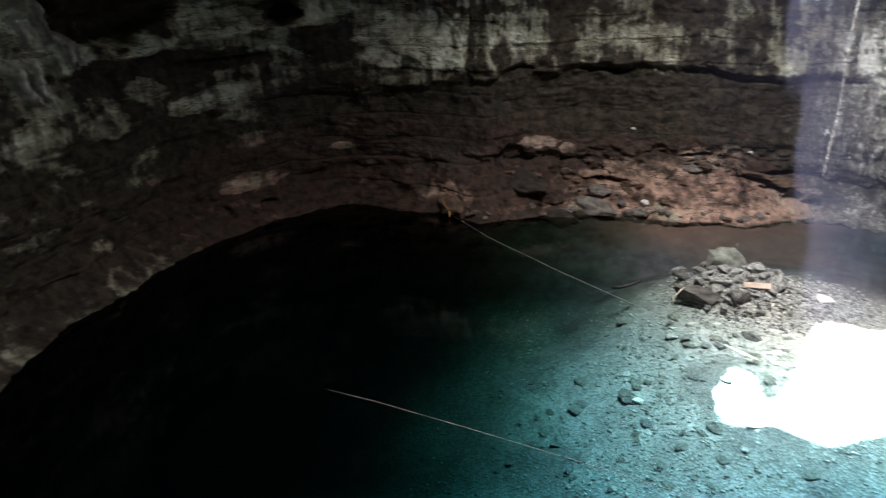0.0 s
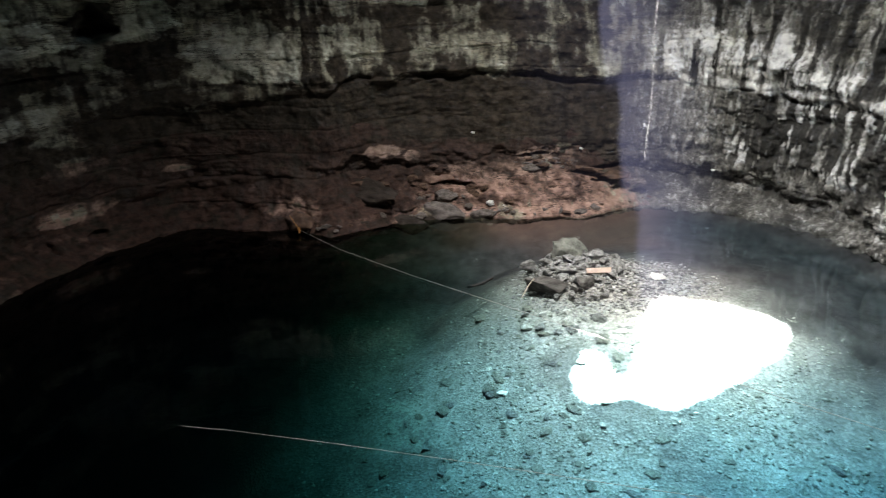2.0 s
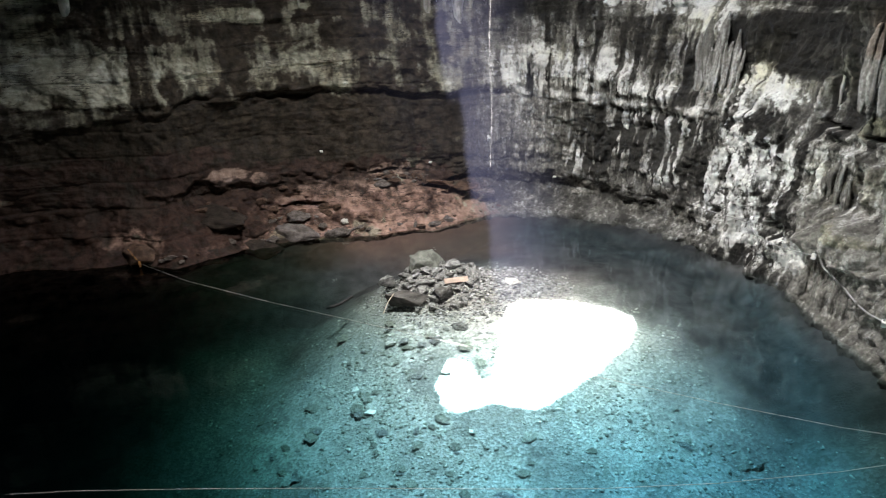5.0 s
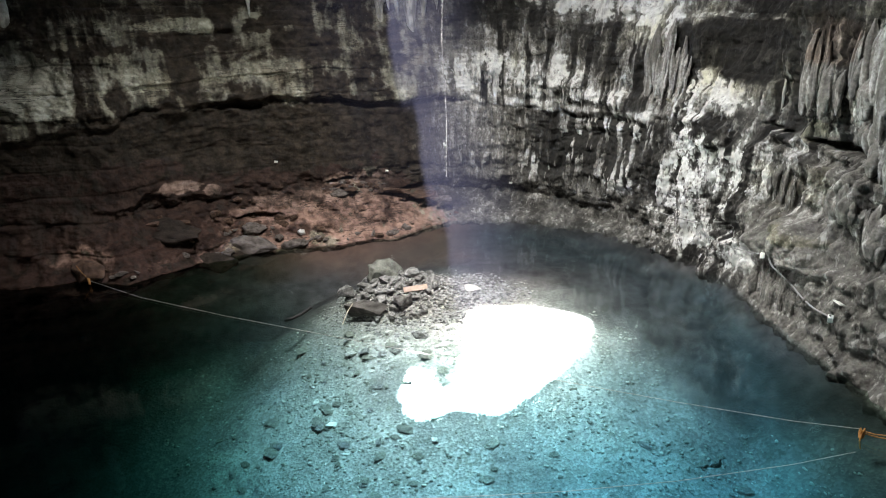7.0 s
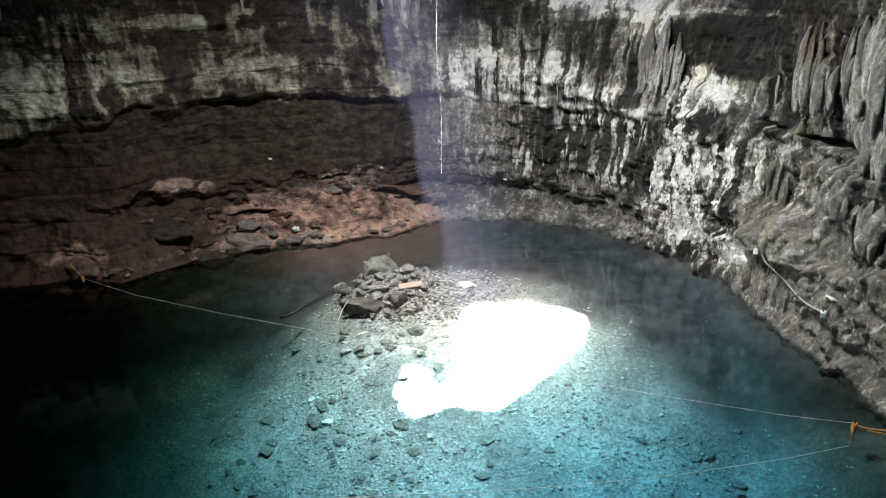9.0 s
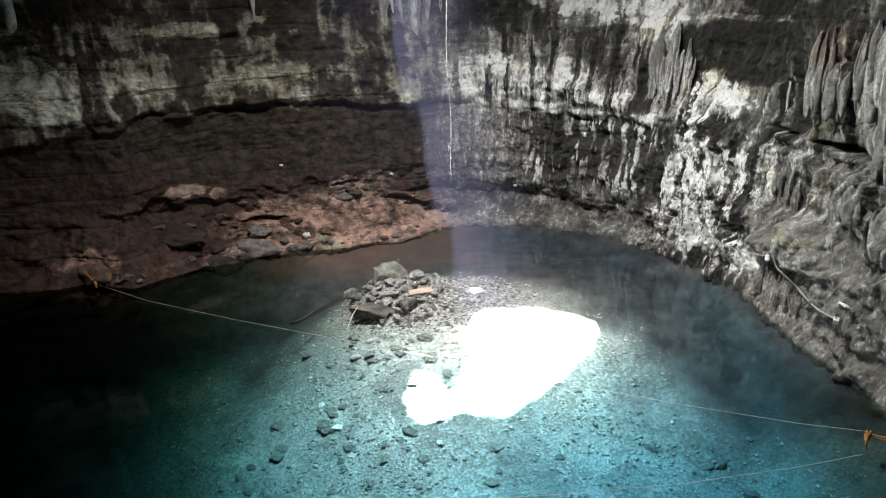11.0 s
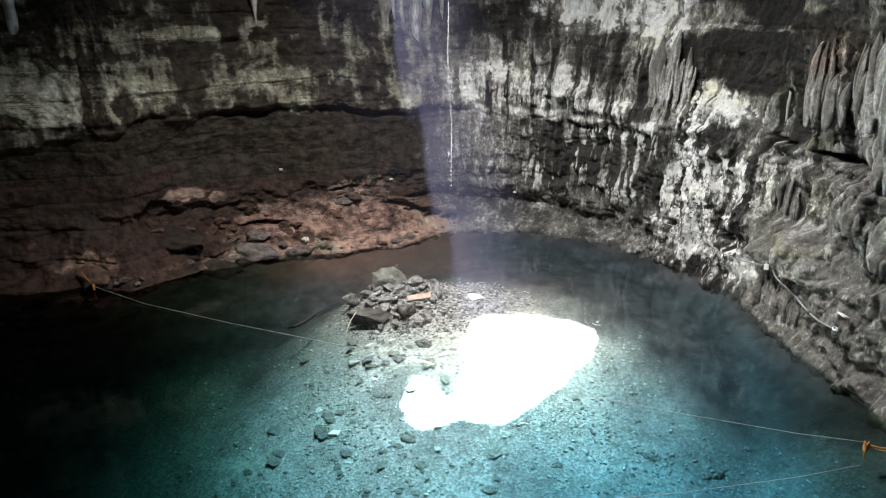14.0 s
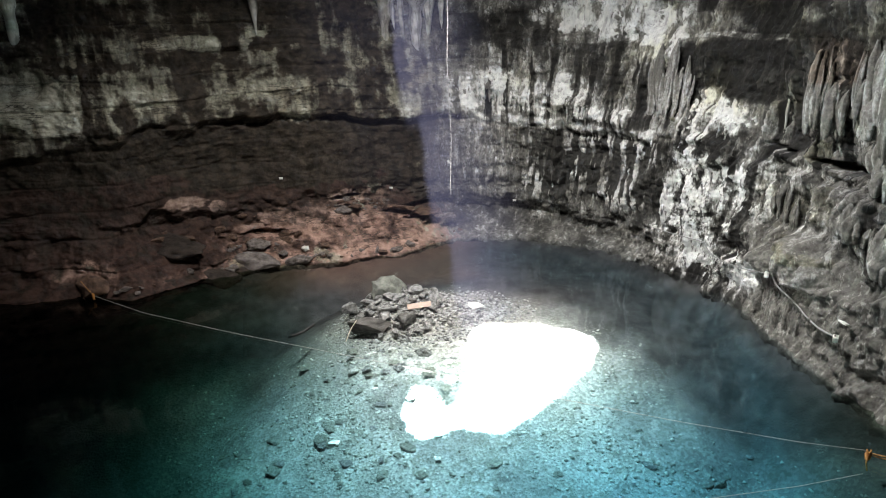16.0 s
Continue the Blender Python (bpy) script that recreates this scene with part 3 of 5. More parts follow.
    up = step(-0.05, 0.2, z - ledge + 0.25 * blot)
    leftness = along(s, (0, 0, 0, 0, 0, 0, 0, 0, 0, 0.15, 0.75, 1, 1, 1))
    pale = 0.10 + 0.16 * leftness + 0.24 * up * (1 - 0.5 * leftness) + 0.65 * blot + 0.40 * blot2 + 0.55 * vert * up - 0.45 * runs * up
    # the face is darker in a band below the ledge
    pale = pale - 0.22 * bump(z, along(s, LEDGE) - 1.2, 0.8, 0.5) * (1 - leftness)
    pale = pale + 0.14 * right - 0.10 * step(6.0, 6.6, z) * along(s, (0, 0, 0, 0, 0, 0.4, 1, 1, 1, 0.6, 0, 0, 0, 0)) - 0.06 * along(s, (0, 0, 0, 0, 0, 0.5, 1, 1, 0.8, 0.3, 0, 0, 0, 0)) - 0.02 * step(15, 18, s) - 0.14 * step(15, 18, s) * step(30, 27, s) * bump(z, 2.9, 0.7, 0.4)
    pale = pale + leftness * (0.0 + 0.65 * fbm(s * 0.9 + z * 0.5, z * 2.6 - s * 0.25, 25, 4, 77, 0.55))
    # paler high up, darker low on the left, partly making up for the light
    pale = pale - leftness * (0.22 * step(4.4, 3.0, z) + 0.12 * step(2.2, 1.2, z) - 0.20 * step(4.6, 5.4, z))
    pale = pale + 0.14 * step(6.0, 6.5, z) * step(19.0, 21.0, s) - 0.20 * bump(s, 26.8, 4.2, 1.6) * step(3.7, 2.9, z)
    redzone = along(s, (0, 0, 0, 0, 0, 0.5, 1, 1, 1, 0.9, 0.85, 0.7, 0.3, 0.1))
    redtop = along(s, (0, 0, 0, 0, 0.3, 0.8, 1.7, 2.1, 2.5, 3.0, 3.0, 2.4, 1.4, 0.8))
    red = redzone * step(redtop + 0.35, redtop - 0.45, z + 0.7 * blot) * (0.75 + 0.5 * blot2)
    red = red - 0.7 * step(0.45, 0.75, pale) * step(1.0, 1.6, z)
    red = red + 0.22 * redzone * step(0.1, 0.5, blot2 + 0.4 * vert) * (1 - up)
    low = 1 - up
    drips = step(0.06, 0.26, fbm(s * 8.0, z * 1.2, 14, 3, 62, 0.55)) * step(-0.25, 0.15, fbm(s * 1.1, z * 1.8, 15, 3, 63))
    crev = step(0.06, 0.20, fbm(s * 5.2, z * 2.0, 16, 4, 64, 0.6))
    calc = right * (0.42 * up * step(0.55, 0.18, streak) + 0.80 * low * drips * step(0.3, 0.9, z) * step(4.0, 8.0, s))
    calc = calc + 0.30 * right * (blot + 0.5 * blot2)
    bright = bump(s, s_of(21.5), 1.6, 1.4) * bump(z, 1.7, 1.2, 0.7)
    calc = calc + bright * (0.25 + 0.6 * blot2 + 0.3 * vert)
    foot = bump(z, 0.12, 0.12, 0.18) * along(s, (0.3, 0.3, 0.6, 0.6, 0.5, 0.6, 0.6, 0.6, 0.5, 0.1, 0, 0, 0, 0))
    pale = pale + 0.8 * foot
    red = red - 0.40 * foot * step(0.4, -0.1, blot)
    moss_warmth = right * (0.16 + 0.5 * blot + 0.3 * up * vert) * 0.8
    mottle = blot + 0.8 * blot2
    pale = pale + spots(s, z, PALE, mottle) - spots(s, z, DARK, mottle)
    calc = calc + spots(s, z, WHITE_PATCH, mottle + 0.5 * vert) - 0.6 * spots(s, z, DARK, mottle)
    fibre = fbm(s * 7.0, z * 0.8, 18, 3, 66, 0.6)
    flank = step(6.0, 4.0, s) * step(4.2, 3.4, z)
    pale = pale + right * (0.45 * fibre + 0.30 * ribs + 0.08) + 0.16 * flank
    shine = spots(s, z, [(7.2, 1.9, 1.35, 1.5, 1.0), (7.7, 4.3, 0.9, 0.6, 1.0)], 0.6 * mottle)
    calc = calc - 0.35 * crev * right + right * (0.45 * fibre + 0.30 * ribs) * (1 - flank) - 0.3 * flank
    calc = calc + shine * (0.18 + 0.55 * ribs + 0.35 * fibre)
    # the last term warms the whole upper right wall, beyond the mossy spots
    moss_warmth = moss_warmth + spots(s, z, MOSSY, mottle) + 0.30 * right * step(3.9, 4.6, z)
    # tone of the flowstone side
    near = step(16.3, 14.2, s)
    warp_s, warp_z = s + 0.22 * blot + 0.10 * blot2, z + 0.16 * fbm(s * 1.1, z * 1.3, 19, 3, 67)
    zone = step(8.3, 9.0, s) * step(0.9, 1.4, z) * step(3.6, 3.1, z)
    bead = fbm(s * 10.5 + 0.5 * blot2, z * 1.7, 20, 3, 68, 0.55)
    hang = step(0.08, 0.17, bead) * np.clip(0.55 + 0.6 * vnoise(s * 1.6, z * 1.3, 0, 69), 0, 1)
    runs2 = step(0.10, 0.24, fbm(s * 5.2, z * 0.45, 21, 3, 72, 0.55))
    shard = step(-0.06, 0.07, fbm(s * 4.6 + 0.3 * blot2, z * 1.5, 22, 5, 74, 0.64)) + 0.3 * step(0.0, 0.1, fbm(s * 9, z * 4, 23, 3, 75, 0.6))
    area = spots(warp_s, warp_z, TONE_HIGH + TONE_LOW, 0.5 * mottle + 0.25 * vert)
    tone = 0.325 + 0.03 * up + np.where(area > 0, area * (0.28 + 0.80 * shard), area)
    # tone follows the relief: ribs and shards lighter, grooves darker
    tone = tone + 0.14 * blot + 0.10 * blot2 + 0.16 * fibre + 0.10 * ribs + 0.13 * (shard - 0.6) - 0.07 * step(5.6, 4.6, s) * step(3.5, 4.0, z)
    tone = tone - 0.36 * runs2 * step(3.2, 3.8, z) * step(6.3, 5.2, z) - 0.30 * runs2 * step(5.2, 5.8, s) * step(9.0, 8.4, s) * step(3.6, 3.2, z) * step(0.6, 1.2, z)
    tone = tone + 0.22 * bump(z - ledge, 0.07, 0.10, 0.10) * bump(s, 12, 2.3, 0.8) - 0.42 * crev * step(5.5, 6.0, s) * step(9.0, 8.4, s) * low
    tone = tone - 0.17 * step(1.3, 0.8, z) * bump(s, 12.5, 3.0, 0.8)
    o = o - near * (0.08 * zone * hang + 0.07 * shard * step(0.2, 0.6, z))
    o = o + 0.20 * fbm(s * 3.4, z * 6.0, 24, 5, 76, 0.66) * redzone * low * step(0.0, 0.3, z) * worn * (1 - 0.75 * step(24.0, 27.0, s))
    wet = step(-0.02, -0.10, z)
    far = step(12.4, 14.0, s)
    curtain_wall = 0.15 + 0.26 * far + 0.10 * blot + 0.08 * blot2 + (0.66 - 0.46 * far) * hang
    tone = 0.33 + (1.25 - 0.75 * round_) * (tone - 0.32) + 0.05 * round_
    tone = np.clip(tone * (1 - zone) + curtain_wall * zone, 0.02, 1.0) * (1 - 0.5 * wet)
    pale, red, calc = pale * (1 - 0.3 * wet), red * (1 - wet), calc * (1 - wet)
    tone = tone + 0.75 * hem * under * (0.37 + 0.34 * blot2 + 0.16 * blot - tone)
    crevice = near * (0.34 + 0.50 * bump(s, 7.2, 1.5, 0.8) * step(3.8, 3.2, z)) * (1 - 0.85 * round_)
    rust = 0.85 * near * spots(s, z, [(3.7, 5.9, 0.7, 0.45, 1.0), (4.3, 6.2, 0.4, 0.3, 0.8)], mottle)
    return o, {"bank": redzone * step(1.4, 0.7, z), "crevice": crevice, "rust": rust, "pale": pale, "red": red, "calcite": calc, "moss_warmth": moss_warmth, "flow": near, "tone": tone, "drowned": step(-0.08, -0.28, z)}


KERNEL = np.exp(-0.5 * (np.arange(-60, 61) * 0.05 / 1.1) ** 2)
KERNEL /= KERNEL.sum()
P_SMOOTH = np.stack([np.convolve(np.concatenate([P_ALL[-60:, k], P_ALL[:, k], P_ALL[:60, k]]), KERNEL, "valid") for k in (0, 1)], axis=-1)


def smooth_at(s):
    s = np.mod(s, LENGTH)
    return np.stack([np.interp(s, S_ALL, P_SMOOTH[:, k]) for k in (0, 1)], axis=-1)


def wall_point(s, z, off=0.0):
    """A point of the rock face, moved off metres towards the pool."""
    S, Z = np.array([[s]]), np.array([[z]])
    P, _ = wall_grid(S[0], Z[0])
    n = outward(S)[0, 0]
    return Vector((P[0, 0, 0] - n[0] * off, P[0, 0, 1] - n[1] * off, P[0, 0, 2]))


def wall_grid(s, z):
    S, Z = np.meshgrid(s, z)
    o, layers = wall_fields(S, Z)
    f = step(0.2, 1.6, Z)[..., None]
    base, n = shore_at(S) * (1 - f) + smooth_at(S) * f, outward(S)
    P = np.concatenate([base + n * o[..., None], Z[..., None]], axis=-1)
    # flowstone does not stay on level rows: let rows sag a little so that the relief reads in depth
    P[..., 2] += 0.05 * fbm(S * 1.3, Z * 1.3, 9, 2, 71)
    return P, layers


S_LEFT = s_of(-67) + 2.5
WALL_TOP = 8.2
z_rows = np.concatenate([np.arange(-7, -0.8, 0.4), np.arange(-0.8, WALL_TOP + 0.01, 0.025)])
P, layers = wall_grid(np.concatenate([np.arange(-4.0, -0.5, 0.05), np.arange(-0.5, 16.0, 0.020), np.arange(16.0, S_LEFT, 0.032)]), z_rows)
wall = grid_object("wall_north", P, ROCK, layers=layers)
tagged(wall, "dark layered limestone cave wall with rust and calcite stains", "cave wall", kind="structure")
P, layers = wall_grid(np.linspace(S_LEFT - 0.2, LENGTH - 3.8, 90), np.linspace(-7, WALL_TOP, 50))
wall_b = grid_object("wall_south", P, ROCK, layers=layers)
tagged(wall_b, "dark limestone cave wall behind the viewpoint", "cave wall", kind="structure")

# ---------------------------------------------------------------- cave roof with its opening
# outline of the opening, as its light falls on the water
OPENING = [(0.57, 14.56), (1.46, 14.73), (2.25, 14.73), (2.85, 14.50), (3.23, 14.18), (3.22, 13.76), (2.87, 13.08),
           (2.34, 12.52), (1.77, 11.94), (1.24, 11.60), (0.65, 11.35), (0.00, 11.47), (-0.58, 11.37), (-0.99, 11.63),
           (-1.15, 12.15), (-1.00, 12.67), (-0.79, 12.77), (-0.47, 12.53), (-0.37, 12.17), (-0.08, 12.03), (0.16, 12.58), (0.40, 13.46)]
ROOF_Z = 13.0
n_rim = 160
turn = np.linspace(0, 2 * math.pi, n_rim, endpoint=False)
lid = np.column_stack([1.2 + 3.3 * np.cos(turn), 13.3 + 3.6 * np.sin(turn)]) + np.array([-SUN_LEAN * ROOF_Z, 0])
ring_s = np.linspace(0, LENGTH, n_rim, endpoint=False) + s_of(25)
ring_o, _ = wall_fields(ring_s, np.full(n_rim, WALL_TOP))
ring = smooth_at(ring_s) + outward(ring_s) * (ring_o[:, None] + 0.15)
rows_ = []
for k in np.linspace(0, 1, 28):
    flat = ring * (1 - k) + lid * k
    zz = WALL_TOP - 0.25 + (ROOF_Z - WALL_TOP + 0.25) * math.sin(k * math.pi / 2) ** 0.9
    rough = 0.35 * fbm(flat[:, 0] * 0.6, flat[:, 1] * 0.6, zz, 3, 81) * min(1, 4 * k * (1 - k))
    rows_.append(np.column_stack([flat, zz + rough]))
R = np.array(rows_)
zero = np.zeros(R.shape[:2])
ceiling = grid_object("ceiling", R, ROCK, closed=True, layers={"pale": zero + 0.25 + 0.5 * fbm(R[..., 0], R[..., 1], 0, 3, 85),
                      "red": zero, "calcite": zero, "moss_warmth": zero, "bank": zero, "crevice": zero, "rust": zero, "flow": zero, "tone": zero, "drowned": zero})
tagged(ceiling, "rough limestone cave roof with an open skylight hole", "ceiling", kind="structure")

bm = bmesh.new()
rim = loop_points(OPENING, 10)
jag = np.arange(len(rim)) * 0.31
rim = rim + 0.05 * np.column_stack([vnoise(jag, 0, 0, 87), vnoise(jag, 5, 0, 88)]) + np.array([-SUN_LEAN * ROOF_Z, 0])
inner = [bm.verts.new((*p, ROOF_Z)) for p in rim]
outer = [bm.verts.new((*p, ROOF_Z)) for p in lid]
edges = [bm.edges.new((loop_[k - 1], loop_[k])) for loop_ in (inner, outer) for k in range(len(loop_))]
bmesh.ops.triangle_fill(bm, use_beauty=True, edges=edges)
top = [bm.verts.new((v.co.x - SUN_LEAN * 0.9, v.co.y, ROOF_Z + 0.9)) for v in inner]
for k in range(len(inner)):
    bm.faces.new((inner[k - 1], inner[k], top[k], top[k - 1]))
me = bpy.data.meshes.new("ceiling_rim")
bm.to_mesh(me)
bm.free()
me.materials.append(ROCK)
tagged(new("ceiling", me), "broken rock rim round the open skylight hole", "ceiling", kind="structure")


# ---------------------------------------------------------------- pool bed and water
BACK_SHORE = shore_at(np.arange(-2.0, 24.5, 0.6))


def bed_height(x, y):
    z = -0.15 * np.clip(0.8 - x, 0, 99) ** 1.27 - 0.11 * np.clip(14.6 - y, 0, 99) ** 1.4
    z = z - 0.055 * np.clip(x - 2, 0, 99) ** 1.5 - 0.07 * np.clip(y - 16.6, 0, 99) ** 1.2
    e = np.hypot((x + 0.8) / 2.6, (y - 15.6) / 2.0)
    z = z * (1 - 0.85 * step(1.7, 0.3, e)) - 0.05
    e = np.hypot((x + 0.95) / 1.75, (y - 15.7) / 1.25)
    z = z + 0.50 * np.clip(1 - e, 0, 1) ** 0.8
    z = z + 0.10 * fbm(x * 0.9, y * 0.9, 0, 4, 91) + 0.03 * fbm(x * 5, y * 5, 0, 2, 95)
    # mud slopes up to the waterline along the back and the flowstone shore
    flat = np.stack([x, y], axis=-1).reshape(-1, 2)
    gap = np.sqrt(np.min((flat[:, None, :] - BACK_SHORE[None]) ** 2 @ np.ones(2), axis=1)).reshape(np.shape(x))
    return np.maximum(np.maximum(z, -0.12 - (0.22 + 0.24 * step(2.5, 5.5, x)) * gap ** 1.25), -6.4)


gx, gy = np.meshgrid(np.arange(-17, 10.5, 0.09), np.arange(-5.5, 24, 0.09))
gz = bed_height(gx, gy)


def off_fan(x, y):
    """0 on the cone of gravel below the roof opening, 1 on the silty bed round it, which is also dimmed away from the
    light.
    """
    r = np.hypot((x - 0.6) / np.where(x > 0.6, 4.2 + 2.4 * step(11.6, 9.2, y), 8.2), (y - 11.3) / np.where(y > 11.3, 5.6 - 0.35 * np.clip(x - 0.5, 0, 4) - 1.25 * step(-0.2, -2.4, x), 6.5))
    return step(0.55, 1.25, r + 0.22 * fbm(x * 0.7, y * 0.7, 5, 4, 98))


algae = step(-0.05, 0.4, fbm(gx * 0.8, gy * 0.8, 3, 4, 97))
# silty ground round the gravel, its dark also painting the light's falloff
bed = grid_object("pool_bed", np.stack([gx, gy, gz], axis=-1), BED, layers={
    "silt_dim": np.maximum(0.40 * algae, off_fan(gx, gy)), "bank_reflection": step(17.6, 19.0, gy + 0.5 * fbm(gx, gy, 2, 3, 99)) * bump(gx, -2.4, 2.6, 1.2)})
tagged(bed, "pale gravel bed of the pool, sinking into deep water", "pool bed", kind="structure")

gx, gy = np.meshgrid(np.arange(-17.5, 10.6, 0.2), np.arange(-5.5, 24.6, 0.2))
deep = np.clip(-bed_height(gx, gy + 0.3), 0.0, 9.0)
# along the shallow shores the foot of the wall rises to the waterline
shallow = along(S_ALL, RIGHT) + along(S_ALL, (0, 0, 0, 0, 0.1, 0.5, 0.9, 0.7, 0.3, 0, 0, 0, 0, 0)) > 0.4
edge_p = P_ALL[shallow][::4]
gap = np.sqrt(((gx[..., None] - edge_p[:, 0]) ** 2 + (gy[..., None] - edge_p[:, 1]) ** 2).min(axis=-1))
deep = (deep + 0.5 * np.clip(deep - 2.0, 0, 9)) * (0.62 + 0.56 * step(-1.5, 2.5, gx)) * (1 - 0.65 * step(13.8, 16.0, gy) * step(-1.0, -3.0, gx))
# falloff of the light painted into the water, by distance from the sunlit bed
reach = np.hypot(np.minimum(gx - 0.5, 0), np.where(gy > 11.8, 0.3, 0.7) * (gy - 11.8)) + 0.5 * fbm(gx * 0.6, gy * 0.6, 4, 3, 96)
light_falloff = (0.46 * np.clip(reach - 2.2, 0, 9) + 1.05 * np.clip(reach - 3.7, 0, 9) ** 1.3) * step(1.6, -1.2, gx) * np.maximum(step(17.5, 14.5, gy), 0.5 * step(20.5, 18.0, gy) * step(-3.2, -4.8, gx))
light_falloff = light_falloff + 0.75 * np.clip(gx - 4.4, 0, 3) * step(12.5, 10.0, gy) + 0.5 * np.clip(8.8 - gy, 0, 3) * step(3.5, 5.5, gx)
shelf = 0.3 + 1.0 * step(17.0, 14.5, gy) * step(2.0, 4.0, gx)
deep = np.minimum(deep, 0.02 + shelf * np.clip(gap - 0.1, 0, 1.2) + 3.0 * np.clip(gap - 1.3, 0, 9))
water = grid_object("water", np.stack([gx, gy, np.zeros_like(gx)], axis=-1), WATER, layers={"depth": deep, "light_falloff": light_falloff})
tagged(water, "clear still turquoise pool water", "water", kind="structure")


# ---------------------------------------------------------------- rocks
def rock_mesh(seed, points=18, chip=0.06):
    """An angular broken rock within the unit sphere."""
    rnd = random.Random(seed)
    bm = bmesh.new()
    for _ in range(points):
        v = Vector((rnd.gauss(0, 1), rnd.gauss(0, 1), rnd.gauss(0, 1))).normalized()
        v *= rnd.uniform(0.8, 1.05)
        v.z = max(v.z, -0.75)
        bm.verts.new(v)
    hull = bmesh.ops.convex_hull(bm, input=bm.verts)
    bmesh.ops.delete(bm, geom=[g for g in hull["geom_interior"] if isinstance(g, bmesh.types.BMVert)], context="VERTS")
    bmesh.ops.dissolve_limit(bm, angle_limit=radians(9), verts=bm.verts, edges=bm.edges)
    bmesh.ops.bevel(bm, geom=bm.edges[:], offset=0.03, segments=1, affect="EDGES")
    bmesh.ops.triangulate(bm, faces=bm.faces)
    bmesh.ops.subdivide_edges(bm, edges=[e for e in bm.edges if e.calc_length() > 0.35], cuts=2, use_grid_fill=True)
    bmesh.ops.triangulate(bm, faces=bm.faces)
    off = Vector((rnd.uniform(0, 50), rnd.uniform(0, 50), rnd.uniform(0, 50)))
    for v in bm.verts:
        v.co += v.co.normalized() * chip * noise.fractal(v.co * 2.3 + off, 0.9, 2.0, 4)
    me = bpy.data.meshes.new("rock")
    bm.to_mesh(me)
    bm.free()
    me.materials.append(STONE)
    return me


ROCKS = [rock_mesh(k + 50, 11 + k % 6) for k in range(10)]
ROUND = [rock_mesh(k + 80, 22, 0.20) for k in range(4)]
for me in ROUND:
    me.shade_smooth()


def recoloured(meshes, material):
    out = []
    for me in meshes:
        me = me.copy()
        me.materials.clear()
        me.materials.append(material)
        out.append(me)
    return out


ROCKS_RED, ROCKS_WARM = recoloured(ROCKS, STONE_RED), recoloured(ROCKS, STONE_WARM)


# ---------------------------------------------------------------- ropes
def tube(name, points, radius, material, label, category, sides=6):
    cu = bpy.data.curves.new(name, "CURVE")
    cu.dimensions, cu.bevel_depth, cu.bevel_resolution = "3D", radius, 2
    sp = cu.splines.new("POLY")
    sp.points.add(len(points) - 1)
    for p, q in zip(sp.points, points):
        p.co = (*q, 1)
    cu.materials.append(material)
    tmp = bpy.data.objects.new(name, cu)
    me = bpy.data.meshes.new_from_object(tmp)
    me.name = name
    bpy.data.objects.remove(tmp)
    return tagged(new(name, me), label, category)


tube("float_rope", [(-9.57, 16.97, 0.12), (-7.77, 15.9, 0.04), (-5.25, 14.65, 0.03), (-2.39, 13.35, 0.03), (0.06, 12.24, 0.03), (2.18, 11.22, 0.03),
                    (4.05, 10.40, 0.03), (5.75, 9.70, 0.05), (6.67, 9.35, 0.1)], 0.0048, ROPE, "thin pale cord stretched across the pool", "rope")
tube("float_rope", [(-13.4, 7.6, -1.0), (-10.0, 7.8, -0.25), (-8.0, 7.92, -0.02), (-6.29, 8.03, 0.02), (-4.5, 8.09, 0.03), (-2.5, 8.14, 0.03), (0.5, 8.17, 0.03), (1.65, 8.2, 0.03), (3.37, 8.33, 0.04), (5.19, 8.56, 0.08),
                    (6.25, 8.75, 0.12)], 0.0048, ROPE, "thin pale cord stretched across the near water", "rope")
tube("hanging_rope", [(0.11 + 0.02 * math.sin(k), 12.9, 14.5 - k * 0.3615) for k in range(31)], 0.0052, HEMP, "pale rope hanging from the roof opening", "rope")


# ---------------------------------------------------------------- rocks of the rubble island
def rocks(table, group, label):
    """Rows of: mesh, x, y, z of the middle, three half sizes, turn, tilt."""
    for mesh_k, x, y, z, a, b, c, turn_, tilt in table:
        ob = new("rock", ROCKS[mesh_k % len(ROCKS)])
        ob.matrix_world = pose(x, y, z, tilt, tilt * 0.5, turn_) @ Matrix.Diagonal((a, b, c, 1))
        tagged(ob, label, "rock", group)


def one_rock(name, mesh, x, y, z, size, turn_, tilt, label, material=None, group="", shift=0.0):
    if material is not None:
        mesh = mesh.copy()
        mesh.materials.clear()
        mesh.materials.append(material)
    ob = new(name, mesh)
    ob.matrix_world = pose(x, y, z, tilt, shift, turn_) @ Matrix.Diagonal((*size, 1))
    return tagged(ob, label, "rock", group)


one_rock("boulder", ROUND[0], -1.55, 16.20, 0.24, (0.54, 0.44, 0.54), 15, 0, "large rounded grey-green boulder topping the rubble island", STONE_GREEN, "island rocks")
one_rock("boulder", ROCKS[1], -1.95, 14.72, 0.03, (0.66, 0.34, 0.24), 8, 6, "long dark wet rock slab at the island's edge", STONE_SLATE, "island rocks")
one_rock("boulder", ROCKS[2], -1.05, 14.82, 0.16, (0.30, 0.26, 0.30), 40, -10, "pointed dark grey rock in the rubble island", STONE_SLATE, "island rocks")
one_rock("boulder", ROCKS[3], -0.34, 15.62, 0.26, (0.27, 0.24, 0.27), 70, 5, "knobbly pale grey rock beside a plank", STONE, "island rocks")
one_rock("boulder", ROCKS[4], 0.55, 15.65, 0.06, (0.34, 0.22, 0.10), 12, 4, "flat whitish limestone slab on gravel", STONE_PALE, "island rocks")
